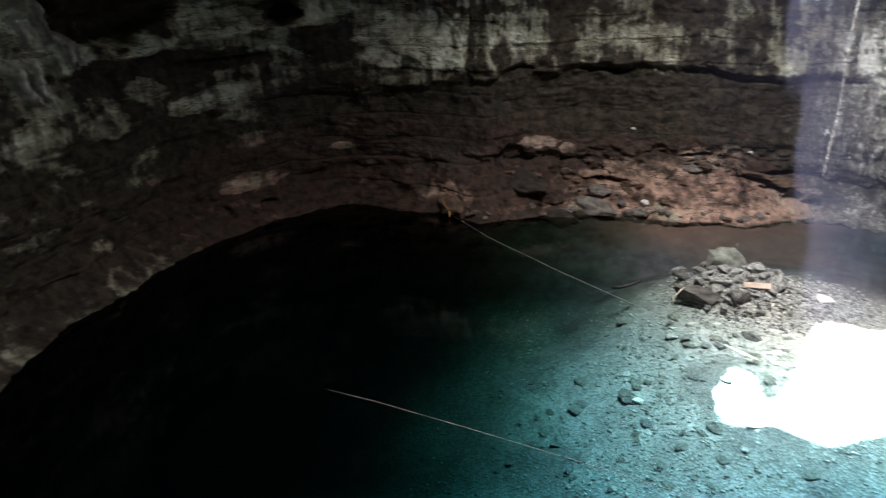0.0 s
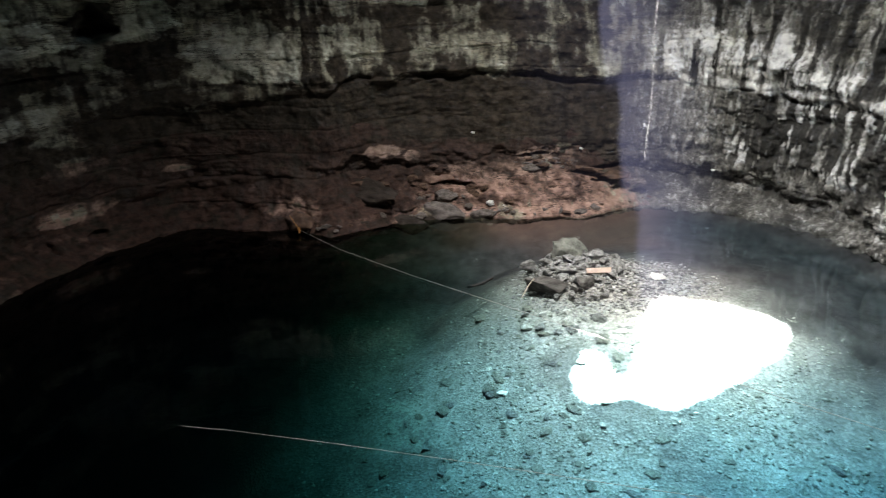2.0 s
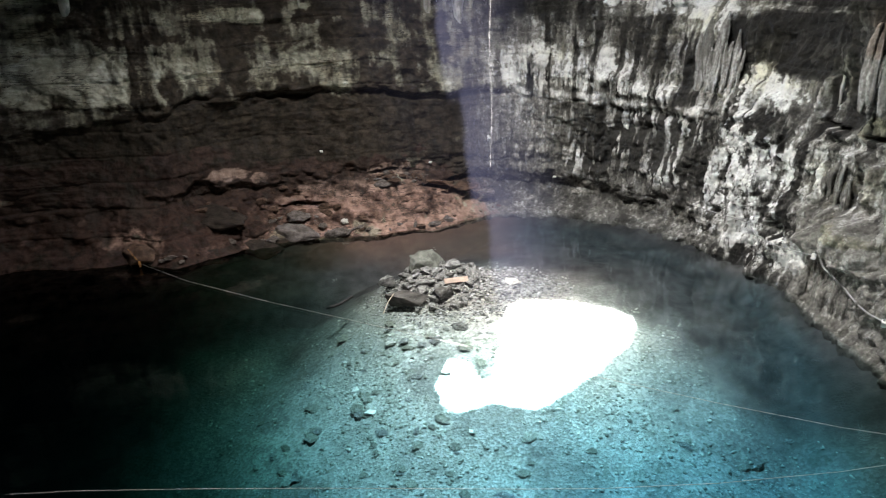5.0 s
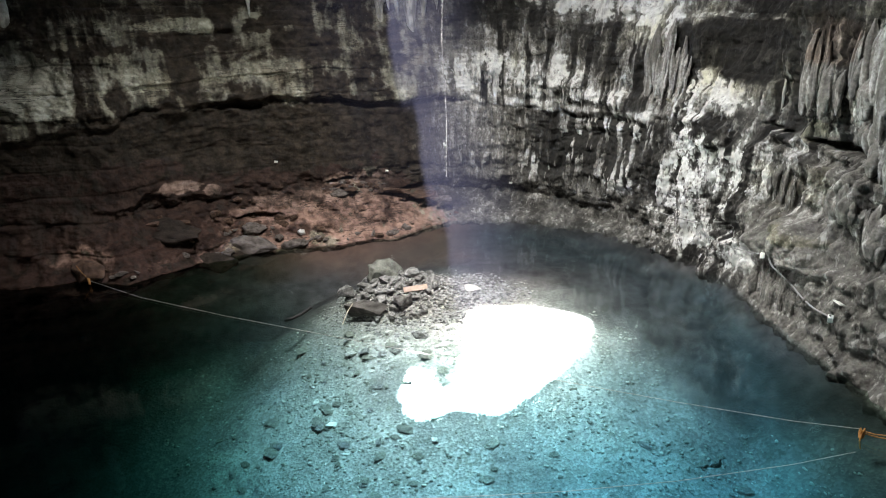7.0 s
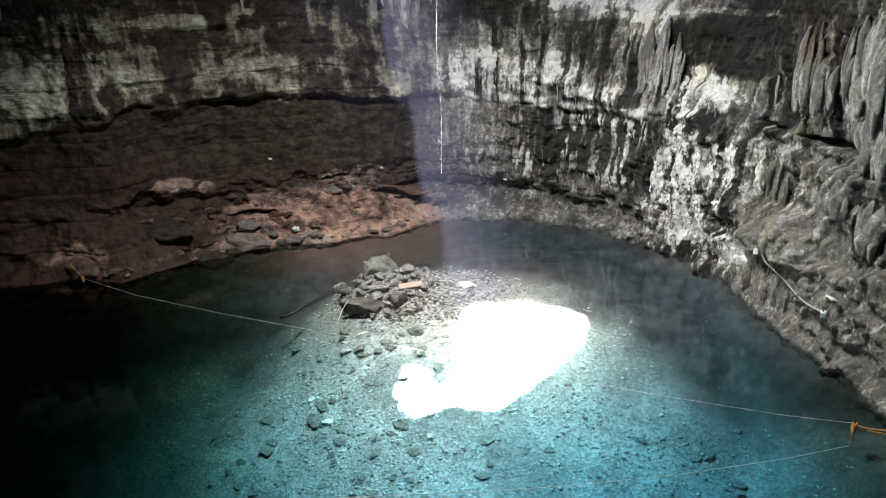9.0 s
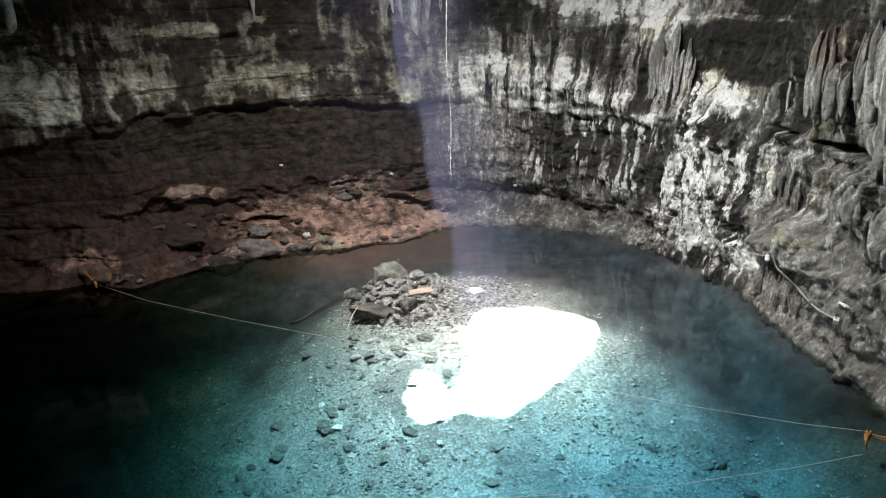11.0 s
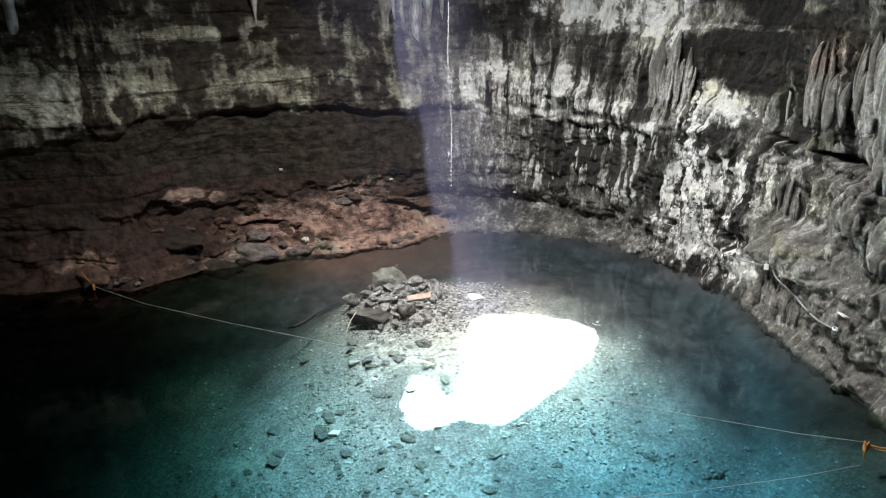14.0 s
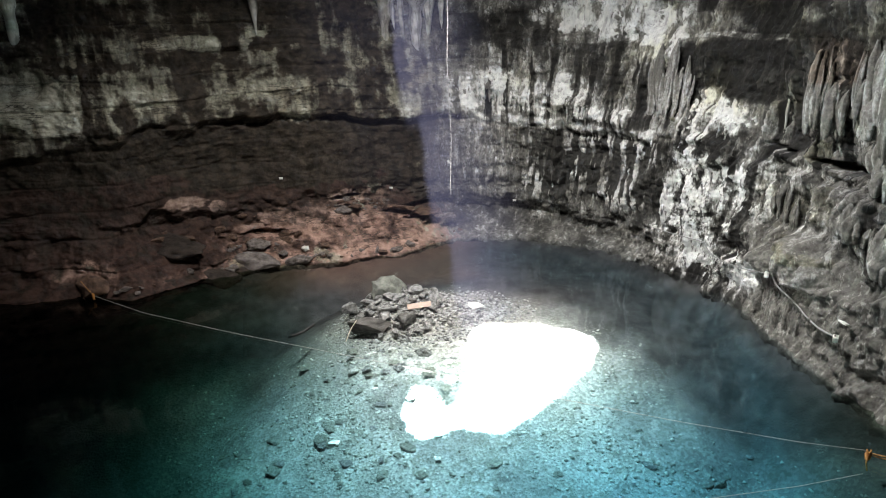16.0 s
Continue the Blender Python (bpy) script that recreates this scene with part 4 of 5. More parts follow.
one_rock("boulder", ROCKS[5], -0.75, 16.15, 0.22, (0.42, 0.25, 0.18), 160, 5, "dark grey rock behind a plank", STONE_SLATE, "island rocks")
rocks([(6, -2.48, 15.62, 0.10, 0.26, 0.22, 0.20, 10, 5), (7, -2.08, 16.12, 0.22, 0.20, 0.12, 0.11, 30, 12), (8, -1.92, 15.40, 0.16, 0.30, 0.20, 0.14, 60, -8),
       (9, -0.52, 14.78, 0.05, 0.17, 0.13, 0.14, 20, 10), (0, -0.62, 15.05, 0.13, 0.15, 0.12, 0.12, 80, 0), (4, -0.30, 15.12, 0.10, 0.16, 0.14, 0.12, 130, 8),
       (1, -0.15, 14.85, 0.02, 0.18, 0.12, 0.10, 45, 0)], "island rocks", "broken grey limestone rock on the rubble island")
rnd = random.Random(44)
heap = []
for k in range(36):
    a, q = rnd.uniform(0, 2 * math.pi), rnd.random() ** 0.5
    x, y = -1.25 + 1.05 * q * math.cos(a), 15.35 + 0.75 * q * math.sin(a)
    b = 0.09 + 0.17 * rnd.random() ** 1.6
    heap.append((k, x, y, float(bed_height(np.array([x]), np.array([y]))[0]) + b * rnd.uniform(0.1, 0.5), b * rnd.uniform(1.0, 1.7), b, b * rnd.uniform(0.3, 0.6),
                 rnd.uniform(0, 360), rnd.uniform(-28, 28)))
rocks(heap, "island rocks", "angular grey limestone slab heaped on the rubble island")
rnd = random.Random(4)
small = []
for k in range(230):
    a, q = rnd.uniform(0, 2 * math.pi), rnd.random() ** 0.6
    x, y = -0.85 + 1.75 * q * math.cos(a), 15.5 + 1.15 * q * math.sin(a)
    b = rnd.choice((0.04, 0.045, 0.05, 0.06, 0.07, 0.09, 0.12, 0.15)) * (1.0 if x < -0.4 else 0.5)
    c = b * rnd.uniform(0.5, 0.9)
    small.append((k, x, y, float(bed_height(np.array([x]), np.array([y]))[0]) + c * 0.45, b * rnd.uniform(0.9, 1.4), b, c, rnd.uniform(0, 360), rnd.uniform(-18, 18)))
for k in range(0, len(small), 11):
    rocks(small[k:k + 11], "island rocks", "small broken limestone piece on the rubble island")

# stones on the shallow bed
label = "stone lying on the pool bed under clear water"


def bed_z(x, y):
    return float(bed_height(np.array([x]), np.array([y]))[0])


one_rock("stone", ROCKS[2], -2.20, 13.62, bed_z(-2.20, 13.62), (0.20, 0.15, 0.10), 20, 0, "pale " + label, STONE_PALE, "bed stones")
one_rock("stone", ROCKS[4], -1.88, 13.55, bed_z(-1.88, 13.55), (0.17, 0.14, 0.11), 60, 0, "grey " + label, STONE, "bed stones")
one_rock("stone", ROCKS[6], -1.80, 13.95, bed_z(-1.80, 13.95), (0.22, 0.13, 0.09), 10, 0, "pale " + label, STONE_PALE, "bed stones")
one_rock("stone", ROCKS[7], -1.40, 13.75, bed_z(-1.40, 13.75), (0.14, 0.11, 0.09), 30, 0, "pale " + label, STONE_PALE, "bed stones")
one_rock("stone", ROCKS[8], -1.36, 14.05, bed_z(-1.36, 14.05), (0.15, 0.12, 0.09), 70, 0, "pale " + label, STONE_PALE, "bed stones")
one_rock("stone", ROCKS[9], -0.08, 13.35, bed_z(-0.08, 13.35), (0.30, 0.11, 0.06), 25, 0, "long pale flat " + label, STONE_PALE, "bed stones")
one_rock("stone", ROCKS[5], -0.62, 13.75, bed_z(-0.62, 13.75), (0.26, 0.19, 0.10), 140, 0, "broad grey " + label, STONE, "bed stones")
one_rock("stone", ROCKS[3], -1.15, 13.45, bed_z(-1.15, 13.45), (0.22, 0.17, 0.10), 50, 0, "broad grey " + label, STONE, "bed stones")
one_rock("stone", ROCKS[1], -2.42, 11.78, bed_z(-2.42, 11.78), (0.19, 0.14, 0.07), 30, 0, "bright flat angular " + label, WHITE, "bed stones")
one_rock("stone", ROCKS[3], 6.02, 8.62, bed_z(6.02, 8.62), (0.20, 0.15, 0.16), 35, 10, "pale block " + label, STONE_PALE, "bed stones")
one_rock("stone", ROCKS[7], 4.72, 10.20, bed_z(4.72, 10.20), (0.20, 0.11, 0.08), 10, 0, "dark " + label, BEDSTONE, "bed stones")
one_rock("stone", ROCKS[9], 5.05, 9.72, bed_z(5.05, 9.72), (0.26, 0.12, 0.08), -20, 0, "dark flat " + label, BEDSTONE, "bed stones")
STONE_MESHES = {"dark algae-coated ": recoloured(ROUND, BEDSTONE), "grey ": ROCKS, "pale ": recoloured(ROCKS, STONE_PALE)}
rnd = random.Random(9)
for k in range(250):
    x, y = rnd.gauss(-1.7, 1.9), rnd.uniform(8.4, 14.3)
    if k % 5 == 0:
        x = rnd.uniform(0.5, 6.0)
    if 0.2 < x < 3.4 and y > 11.0 or x > 6 or x < -5.2 or x > 3.6 and y > 11:
        continue
    b = 0.045 + 0.15 * rnd.random() ** 2.2
    kind = rnd.choices(("dark algae-coated ", "grey ", "pale "), (0.62, 0.23, 0.15))[0]
    if kind == "pale ":
        b = min(b, 0.10)
    z = bed_z(x, y) - 0.02 * b
    meshes = STONE_MESHES[kind]
    one_rock("stone", meshes[k % len(meshes)], x, y, z, (b * rnd.uniform(1, 1.6), b, b * rnd.uniform(0.14, 0.30)), rnd.uniform(0, 360), rnd.uniform(-6, 6), kind + label, None, "bed stones")


def scatter(name, n, place, sizes, material, label, category, seed):
    """Many small stones in one mesh."""
    r = np.random.RandomState(seed)
    bm = bmesh.new()
    bmesh.ops.create_icosphere(bm, subdivisions=1, radius=1.0)
    base = np.array([v.co[:] for v in bm.verts])
    faces = np.array([[v.index for v in f.verts] for f in bm.faces])
    bm.free()
    x, y = place(r, n)
    keep = np.isfinite(x)
    x, y = x[keep], y[keep]
    n = len(x)
    z = bed_height(x, y)
    size = sizes[0] + (sizes[1] - sizes[0]) * r.rand(n) ** 3
    jit = 1 + 0.8 * (r.rand(n, len(base)) - 0.5)
    P = base[None] * jit[..., None] * size[:, None, None] * np.stack([r.uniform(0.8, 1.5, n), r.uniform(0.7, 1.1, n), r.uniform(0.22, 0.5, n)], axis=-1)[:, None, :]
    a = r.uniform(0, 6.283, n)[:, None]
    P = np.stack([P[..., 0] * np.cos(a) - P[..., 1] * np.sin(a), P[..., 0] * np.sin(a) + P[..., 1] * np.cos(a), P[..., 2]], axis=-1)
    P += np.stack([x, y, z + 0.06 * size], axis=-1)[:, None, :]
    F = (faces[None] + (np.arange(n) * len(base))[:, None, None]).reshape(-1, 3)
    me = bpy.data.meshes.new(name)
    me.vertices.add(n * len(base))
    me.vertices.foreach_set("co", P.reshape(-1).astype(np.float32))
    me.loops.add(F.size)
    me.loops.foreach_set("vertex_index", F.reshape(-1).astype(np.int32))
    me.polygons.add(len(F))
    me.polygons.foreach_set("loop_start", np.arange(0, F.size, 3, dtype=np.int32))
    me.update(calc_edges=True)
    me.materials.append(material)
    return tagged(new(name, me), label, category, kind="stuff")


def over_bed(r, n):
    x, y = r.uniform(-6.5, 6.8, n), r.uniform(7.3, 18.2, n)
    clump = vnoise(x * 0.8, y * 0.8, 0, 131) + 0.5 * vnoise(x * 2.5, y * 2.5, 0, 132)
    x[(clump < r.uniform(-1.1, 0.7, n)) | (off_fan(x, y) > r.uniform(0.1, 0.9, n))] = np.nan
    return x, y


def over_island(r, n):
    a, q = r.uniform(0, 6.283, n), r.rand(n) ** 0.9 * (0.75 + 0.35 * r.rand(n))
    return -0.5 + 2.5 * q * np.cos(a), 15.45 + 1.6 * q * np.sin(a)


scatter("gravel", 24000, over_bed, (0.010, 0.048), PEBBLE, "pale and dark gravel strewn over the pool bed", "gravel", 12)
scatter("rubble", 12000, over_island, (0.008, 0.05), RUBBLE, "fine grey rubble covering the rock island", "rubble", 13)


def box_mesh(name, sx, sy, sz, material, bevel=0.004):
    bm = bmesh.new()
    bmesh.ops.create_cube(bm, size=1.0)
    bmesh.ops.scale(bm, vec=(sx, sy, sz), verts=bm.verts)
    bmesh.ops.bevel(bm, geom=bm.edges[:], offset=bevel, segments=2, affect="EDGES")
    me = bpy.data.meshes.new(name)
    bm.to_mesh(me)
    bm.free()
    me.materials.append(material)
    return me


plank = new("plank", box_mesh("plank", 0.58, 0.13, 0.06, PLANK))
plank.matrix_world = pose(-0.74, 15.16, 0.34, 56, -5, 6)
tagged(plank, "short sawn pine plank lying on island rubble", "plank")

tube("twig", [(-2.40, 14.05, -0.02), (-2.33, 14.16, 0.14), (-2.29, 14.30, 0.2), (-2.18, 14.45, 0.32)], 0.010, TWIG, "thin dry pale twig leaning on a wet slab", "twig")
tube("branch", [(-3.80, 14.46, -0.05), (-3.62, 14.44, 0.0), (-3.45, 14.60, 0.02), (-3.25, 14.83, 0.08)], 0.035, BARK, "dark bent branch half sunk by the island", "branch")

# ---------------------------------------------------------------- rocks along the bank
one_rock("boulder", ROUND[1], -8.05, 18.95, 0.74, (1.25, 0.62, 0.42), -22, 8, "big dark brown boulder resting on the red bank", STONE_DARK, "bank rocks")
one_rock("boulder", ROUND[2], -8.25, 17.85, -0.14, (1.15, 0.62, 0.46), 10, 6, "broad brown rock reaching into the water", STONE_DARK, "bank rocks")
one_rock("boulder", ROUND[3], -7.0, 18.75, -0.14, (1.20, 0.50, 0.42), -28, 0, "brown grey rock shelf at the waterline", STONE_DARK, "bank rocks")
one_rock("boulder", ROUND[0], -5.75, 19.22, 0.06, (0.85, 0.40, 0.44), -12, 0, "smooth grey boulder at the waterline", STONE_WARM, "bank rocks")
one_rock("boulder", ROUND[1], -5.80, 19.75, 0.50, (0.42, 0.24, 0.22), 10, 20, "jagged pale rock above a grey boulder", STONE_WARM, "bank rocks")
one_rock("boulder", ROUND[2], -4.55, 19.42, 0.08, (0.42, 0.22, 0.20), 5, 0, "low grey rock at the waterline", STONE_WARM, "bank rocks")
one_rock("boulder", ROUND[3], -4.35, 19.75, 0.33, (0.15, 0.11, 0.10), 40, 25, "small white rock leaning on the bank", STONE_PALE, "bank rocks")
one_rock("boulder", ROUND[0], -9.75, 17.45, 0.15, (0.75, 0.45, 0.40), -35, 10, "red brown angular rock beside the rope's end", STONE_RED, "bank rocks")
one_rock("boulder", ROCKS[2], -1.55, 21.75, 1.00, (0.55, 0.35, 0.14), -14, -8, "flat undercut rock slab on the red bank", STONE_RED, "bank rocks")
one_rock("boulder", ROCKS[5], -0.70, 21.80, 0.80, (0.60, 0.35, 0.15), -8, 6, "long broken rock slab on the red bank", STONE_RED, "bank rocks")
one_rock("boulder", ROCKS[6], 0.05, 21.75, 0.64, (0.36, 0.22, 0.13), 10, 0, "pale end of a broken rock slab", STONE_WARM, "bank rocks")
for k, (dx, dz, b) in enumerate(((0.0, 0.0, 0.26), (0.38, 0.05, 0.20), (-0.34, -0.04, 0.17), (0.18, 0.17, 0.15), (0.62, -0.08, 0.12), (-0.1, 0.2, 0.12))):
    one_rock("boulder", ROCKS[(k + 3) % 10], -3.35 + dx, 21.25 + 0.05 * k, 1.12 + dz, (b * 1.4, b, b * 0.5), 40 * k, 10 - 4 * k, "broken pale rock piece on the red bank", STONE_RED if k % 2 else STONE_WARM, "bank rocks")
rnd = random.Random(21)
for k in range(40):
    s_here = rnd.uniform(15.5, 24.5)
    q = rnd.random()
    z = 0.04 + q * 1.2
    p = wall_point(s_here, z, 0.05)
    b = rnd.choice((0.06, 0.08, 0.11, 0.15, 0.2))
    one_rock("rock", ROCKS_RED[k % 10] if q > 0.25 else ROCKS_WARM[k % 10], p.x, p.y, p.z, (b * 1.3, b, b * 0.7), rnd.uniform(0, 360), rnd.uniform(-12, 12),
             "small broken rock on the reddish bank" if q > 0.25 else "small grey rock along the waterline", None, "bank rocks")
# broken pale pieces lying in heaps on the bank and along its rim
for s_mid, z_mid, s_wide, z_wide, count in ((21.8, 0.55, 0.5, 0.16, 14), (18.9, 1.30, 0.7, 0.12, 16), (17.5, 1.15, 0.8, 0.15, 10), (20.2, 0.12, 1.6, 0.05, 18), (17.2, 0.10, 1.4, 0.05, 10), (25.9, 0.25, 0.7, 0.15, 8)):
    for k in range(count):
        p = wall_point(s_mid + rnd.gauss(0, 0.6) * s_wide, max(0.03, z_mid + rnd.gauss(0, 0.6) * z_wide), 0.04)
        b = rnd.choice((0.04, 0.06, 0.08, 0.11, 0.16))
        warm = rnd.random() < 0.6
        one_rock("rock", (ROCKS_WARM if warm else ROCKS_RED)[rnd.randrange(10)], p.x, p.y, p.z, (b * rnd.uniform(1.0, 1.7), b, b * rnd.uniform(0.4, 0.8)), rnd.uniform(0, 360), rnd.uniform(-20, 20),
                 "pale broken rock piece in a heap on the bank" if warm else "small reddish rock piece in a heap on the bank", None, "bank rocks")


# ---------------------------------------------------------------- flowstone and stalactites
def curtain(name, s_mid, z_top, width, height, depth, ribs, seed, label, fringe=0.3, material=None, tint=0.4):
    """A sheet of flowstone on the wall that parts into ribs, each ending in a hanging tip."""
    u = np.linspace(-1, 1, max(30, 14 * ribs) + 1)
    v = np.linspace(0, 1, 64)
    U, V = np.meshgrid(u, v)
    sway = U + 0.03 * vnoise(U * 2, V * 2.2, seed, 141) + 0.01 * vnoise(U * 7, V * 5, seed, 142)
    pos = (sway + 1) * ribs / 2
    cell = np.floor(pos).astype(np.int64)
    du = (pos - cell - 0.5) * 2
    chance = 0.5 + 0.5 * lattice(cell, 0, 0, seed)
    tip = 1 - fringe * chance - 0.25 * np.abs((cell + 0.5) / ribs * 2 - 1) ** 2
    wide = np.sqrt(np.clip(1 - V / tip, 0, 1)) * (0.75 + 0.25 * chance) * (1 + 0.12 * vnoise(V * 9, cell, 3, seed))
    wide = np.where(V < 0.45 * tip, np.maximum(wide, 0.9), wide)
    inside = np.clip(1 - (du / np.maximum(wide, 1e-3)) ** 2, 0, 1)
    rib = np.where(np.abs(du) < wide, np.sqrt(inside), 0.0)
    side = 1 - np.abs(U) ** 2.2
    folds = 0.75 + 0.35 * vnoise(U * 2.6 * width + seed, V * height * 0.7, seed, 145) + 0.12 * vnoise(U * 6 * width, V * height * 1.6, seed, 146)
    sheet = depth * folds * step(-0.05, 0.42, V) * side
    late = step(0.25 + 0.25 * chance, 0.75 + 0.15 * chance, V)
    thick = 1.25 * sheet * (1 - 0.40 * late) + 0.38 * depth * (rib - 0.35) * (0.18 + 0.82 * late) * side
    thick = np.where((np.abs(du) >= wide) & (V > 0.4), -0.16, thick)
    thick = thick + 0.012 * fbm(U * 5, V * 6, seed, 3, 143) - 0.16 * (1 - step(0.0, 0.30, V - 0.12 + 0.20 * vnoise(U * 3.2, 0.5, seed, 147))) - 0.14 * (1 - step(0.0, 0.35, side))
    S, Z = s_mid - U * width / 2, z_top - V * height
    ledge = float(along(s_mid, LEDGE))
    o, _ = wall_fields(S, np.maximum(Z, ledge + 0.12 if z_top > ledge else -9.0))
    flat = np.broadcast_to(o.mean(axis=0, keepdims=True), o.shape)
    base = 0.3 * flat.mean() + 0.4 * flat + 0.3 * o
    hug = step(0.0, 0.85, V)
    base = o * (1 - hug) + np.minimum(base, o) * hug
    P = np.concatenate([smooth_at(S) + outward(S) * (base - thick)[..., None], Z[..., None]], axis=-1)
    if material is None:
        # the same stains as the wall that it hangs on, ribs lighter and gaps darker
        _, layers = wall_fields(S, np.maximum(Z, ledge + 0.12 if z_top > ledge else -9.0))
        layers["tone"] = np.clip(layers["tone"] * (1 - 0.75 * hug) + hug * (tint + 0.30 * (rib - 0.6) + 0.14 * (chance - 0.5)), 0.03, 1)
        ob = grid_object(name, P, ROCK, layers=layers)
    else:
        ob = grid_object(name, P, material)
    return tagged(ob, label, "flowstone", "flowstone curtains")


CURTAINS_LEFT = [
    (37.95, 5.75, 0.55, 1.25, 0.45, 1, 17, "pale drooping flowstone lobe", 0.05),
    (37.45, 5.70, 0.50, 1.20, 0.42, 1, 18, "pale hanging flowstone lobe", 0.05),
    (37.00, 7.30, 1.00, 1.75, 0.45, 2, 19, "pale flowstone lump under the roof", 0.15),
]
CURTAINS_BACK = [
    (36.35, 5.95, 0.60, 0.90, 0.35, 2, 21, "small pale flowstone lobe", 0.1),
    (14.35, 5.10, 1.20, 1.20, 0.16, 9, 27, "pale streaked flowstone sheet above the ledge", 0.3),
    (13.30, 4.75, 1.20, 1.00, 0.16, 9, 28, "thin pale flowstone sheet above the ledge", 0.3),
    (11.90, 4.60, 1.20, 1.10, 0.16, 10, 29, "thin fluted flowstone fringe above the ledge", 0.4),
    (10.80, 4.90, 0.90, 1.25, 0.18, 8, 30, "narrow fluted flowstone fringe above the ledge", 0.4),
    (7.90, 4.70, 0.60, 1.00, 0.16, 6, 31, "white ribbed flowstone beside dark rock", 0.4),
    (7.20, 4.45, 0.70, 0.85, 0.14, 8, 32, "pale flowstone fringe beside dark rock", 0.45),
]
for s_mid, z_top, width, height, depth, ribs, seed, label, fringe in CURTAINS_LEFT + CURTAINS_BACK:
    curtain("flowstone", s_mid, z_top, width, height, depth, ribs, seed, label, fringe, FLOW_PALE if s_mid > 29 else None, 0.56 if 6 < s_mid < 10 else 0.38 if s_mid < 6 else 0.50)


def drapery(s_mid, z_top, width, height, depth, lobes, seed, tint, fringe, label):
    """A hanging mass of flowstone: a row of fluted lobes that swell from the wall and end in tips."""
    pick = random.Random(seed)
    A, V = np.meshgrid(np.linspace(0, 2 * math.pi, 20, endpoint=False), np.linspace(0, 1, 46))
    ledge = float(along(s_mid, LEDGE))
    floor_z = ledge + 0.15 if z_top > ledge + 0.3 else -0.1
    ob = new("flowstone")
    ob.location = (*(smooth_at(np.array([s_mid]))[0]), z_top)
    tagged(ob, label, "flowstone", "flowstone draperies")
    for k in range(lobes):
        u = (k + 0.5) / lobes * 2 - 1
        s_k = s_mid - u * width / 2 + pick.uniform(-0.15, 0.15) * width / lobes
        top = z_top - 0.16 * height * u * u - pick.random() ** 2 * 0.45 * height
        long_ = (top - z_top + height) * (1 - fringe * pick.random())
        thick = width / lobes * pick.uniform(0.55, 1.0) * (1.7 if pick.random() < 0.25 else 1.0)
        blunt = pick.uniform(0.35, 0.75)
        z_k = top - V[:, 0] * long_
        sway = s_k + 0.05 * vnoise(V[:, 0] * 1.6, seed, k, 161)
        o_k, field = wall_fields(sway, np.maximum(z_k, floor_z))
        o_k = np.minimum.accumulate(0.5 * o_k + 0.5 * o_k.mean())
        out = depth * pick.uniform(0.3, 0.8) * (0.8 + 0.2 * step(0.0, 0.5, V[:, 0])) - 0.3 * thick
        swell = (0.12 + 0.68 * step(-0.05, 0.30, V) + 0.20 * step(0.2, 0.7, V)) * np.clip(1 - V ** 3, 0, 1) ** blunt
        flute = 1 + 0.26 * vnoise(np.cos(A) * 2.4 + seed, np.sin(A) * 2.4 + k, V * 0.9, 162) + 0.13 * vnoise(np.cos(A) * 6 + seed, np.sin(A) * 6 + k, V * 1.8, 163)
        r = thick * swell * flute * (1 + 0.14 * vnoise(V * 5, k, seed, 164)) + 0.004
        n = outward(sway)
        base = smooth_at(sway) + n * (o_k - out)[:, None]
        side = np.stack([n[:, 1], -n[:, 0]], axis=-1)
        flat = base[:, None, :] - n[:, None, :] * (0.85 * r * np.cos(A))[..., None] + side[:, None, :] * (r * np.sin(A))[..., None]
        # ridges of the flutes are lighter in tone, grooves darker
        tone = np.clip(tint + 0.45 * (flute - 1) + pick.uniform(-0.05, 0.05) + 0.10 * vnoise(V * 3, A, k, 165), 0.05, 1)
        layers = {key: np.broadcast_to(v[:, None], r.shape) for key, v in field.items()}
        layers.update(tone=tone, crevice=0 * r, drowned=0 * r, moss_warmth=0.4 * layers["moss_warmth"])
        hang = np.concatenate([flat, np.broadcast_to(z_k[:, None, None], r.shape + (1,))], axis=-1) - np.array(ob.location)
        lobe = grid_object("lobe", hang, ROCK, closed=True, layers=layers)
        lobe.parent = ob
    return ob


DRAPERIES = [
    (9.30, 6.15, 1.15, 2.35, 0.20, 6, 3, 0.50, 0.2, "ribbed grey flowstone drapery hanging to the ledge"),
    (9.00, 5.45, 1.00, 1.70, 0.26, 12, 4, 0.56, 0.4, "pale ribbed fringe on a larger flowstone drapery"),
    (3.95, 6.15, 1.15, 1.85, 0.22, 14, 5, 0.42, 0.3, "grey brown flowstone with a fringe of tips"),
    (2.85, 6.30, 0.80, 1.75, 0.24, 7, 7, 0.46, 0.45, "grey flowstone lobes with hanging tips"),
    (2.25, 6.45, 0.80, 2.05, 0.36, 6, 8, 0.50, 0.5, "long smooth grey flowstone tongues"),
    (1.60, 6.35, 0.90, 2.20, 0.34, 7, 9, 0.48, 0.5, "folded grey flowstone with long tips"),
    (0.80, 6.20, 1.00, 2.40, 0.36, 7, 10, 0.44, 0.4, "thick folded grey flowstone mass"),
]
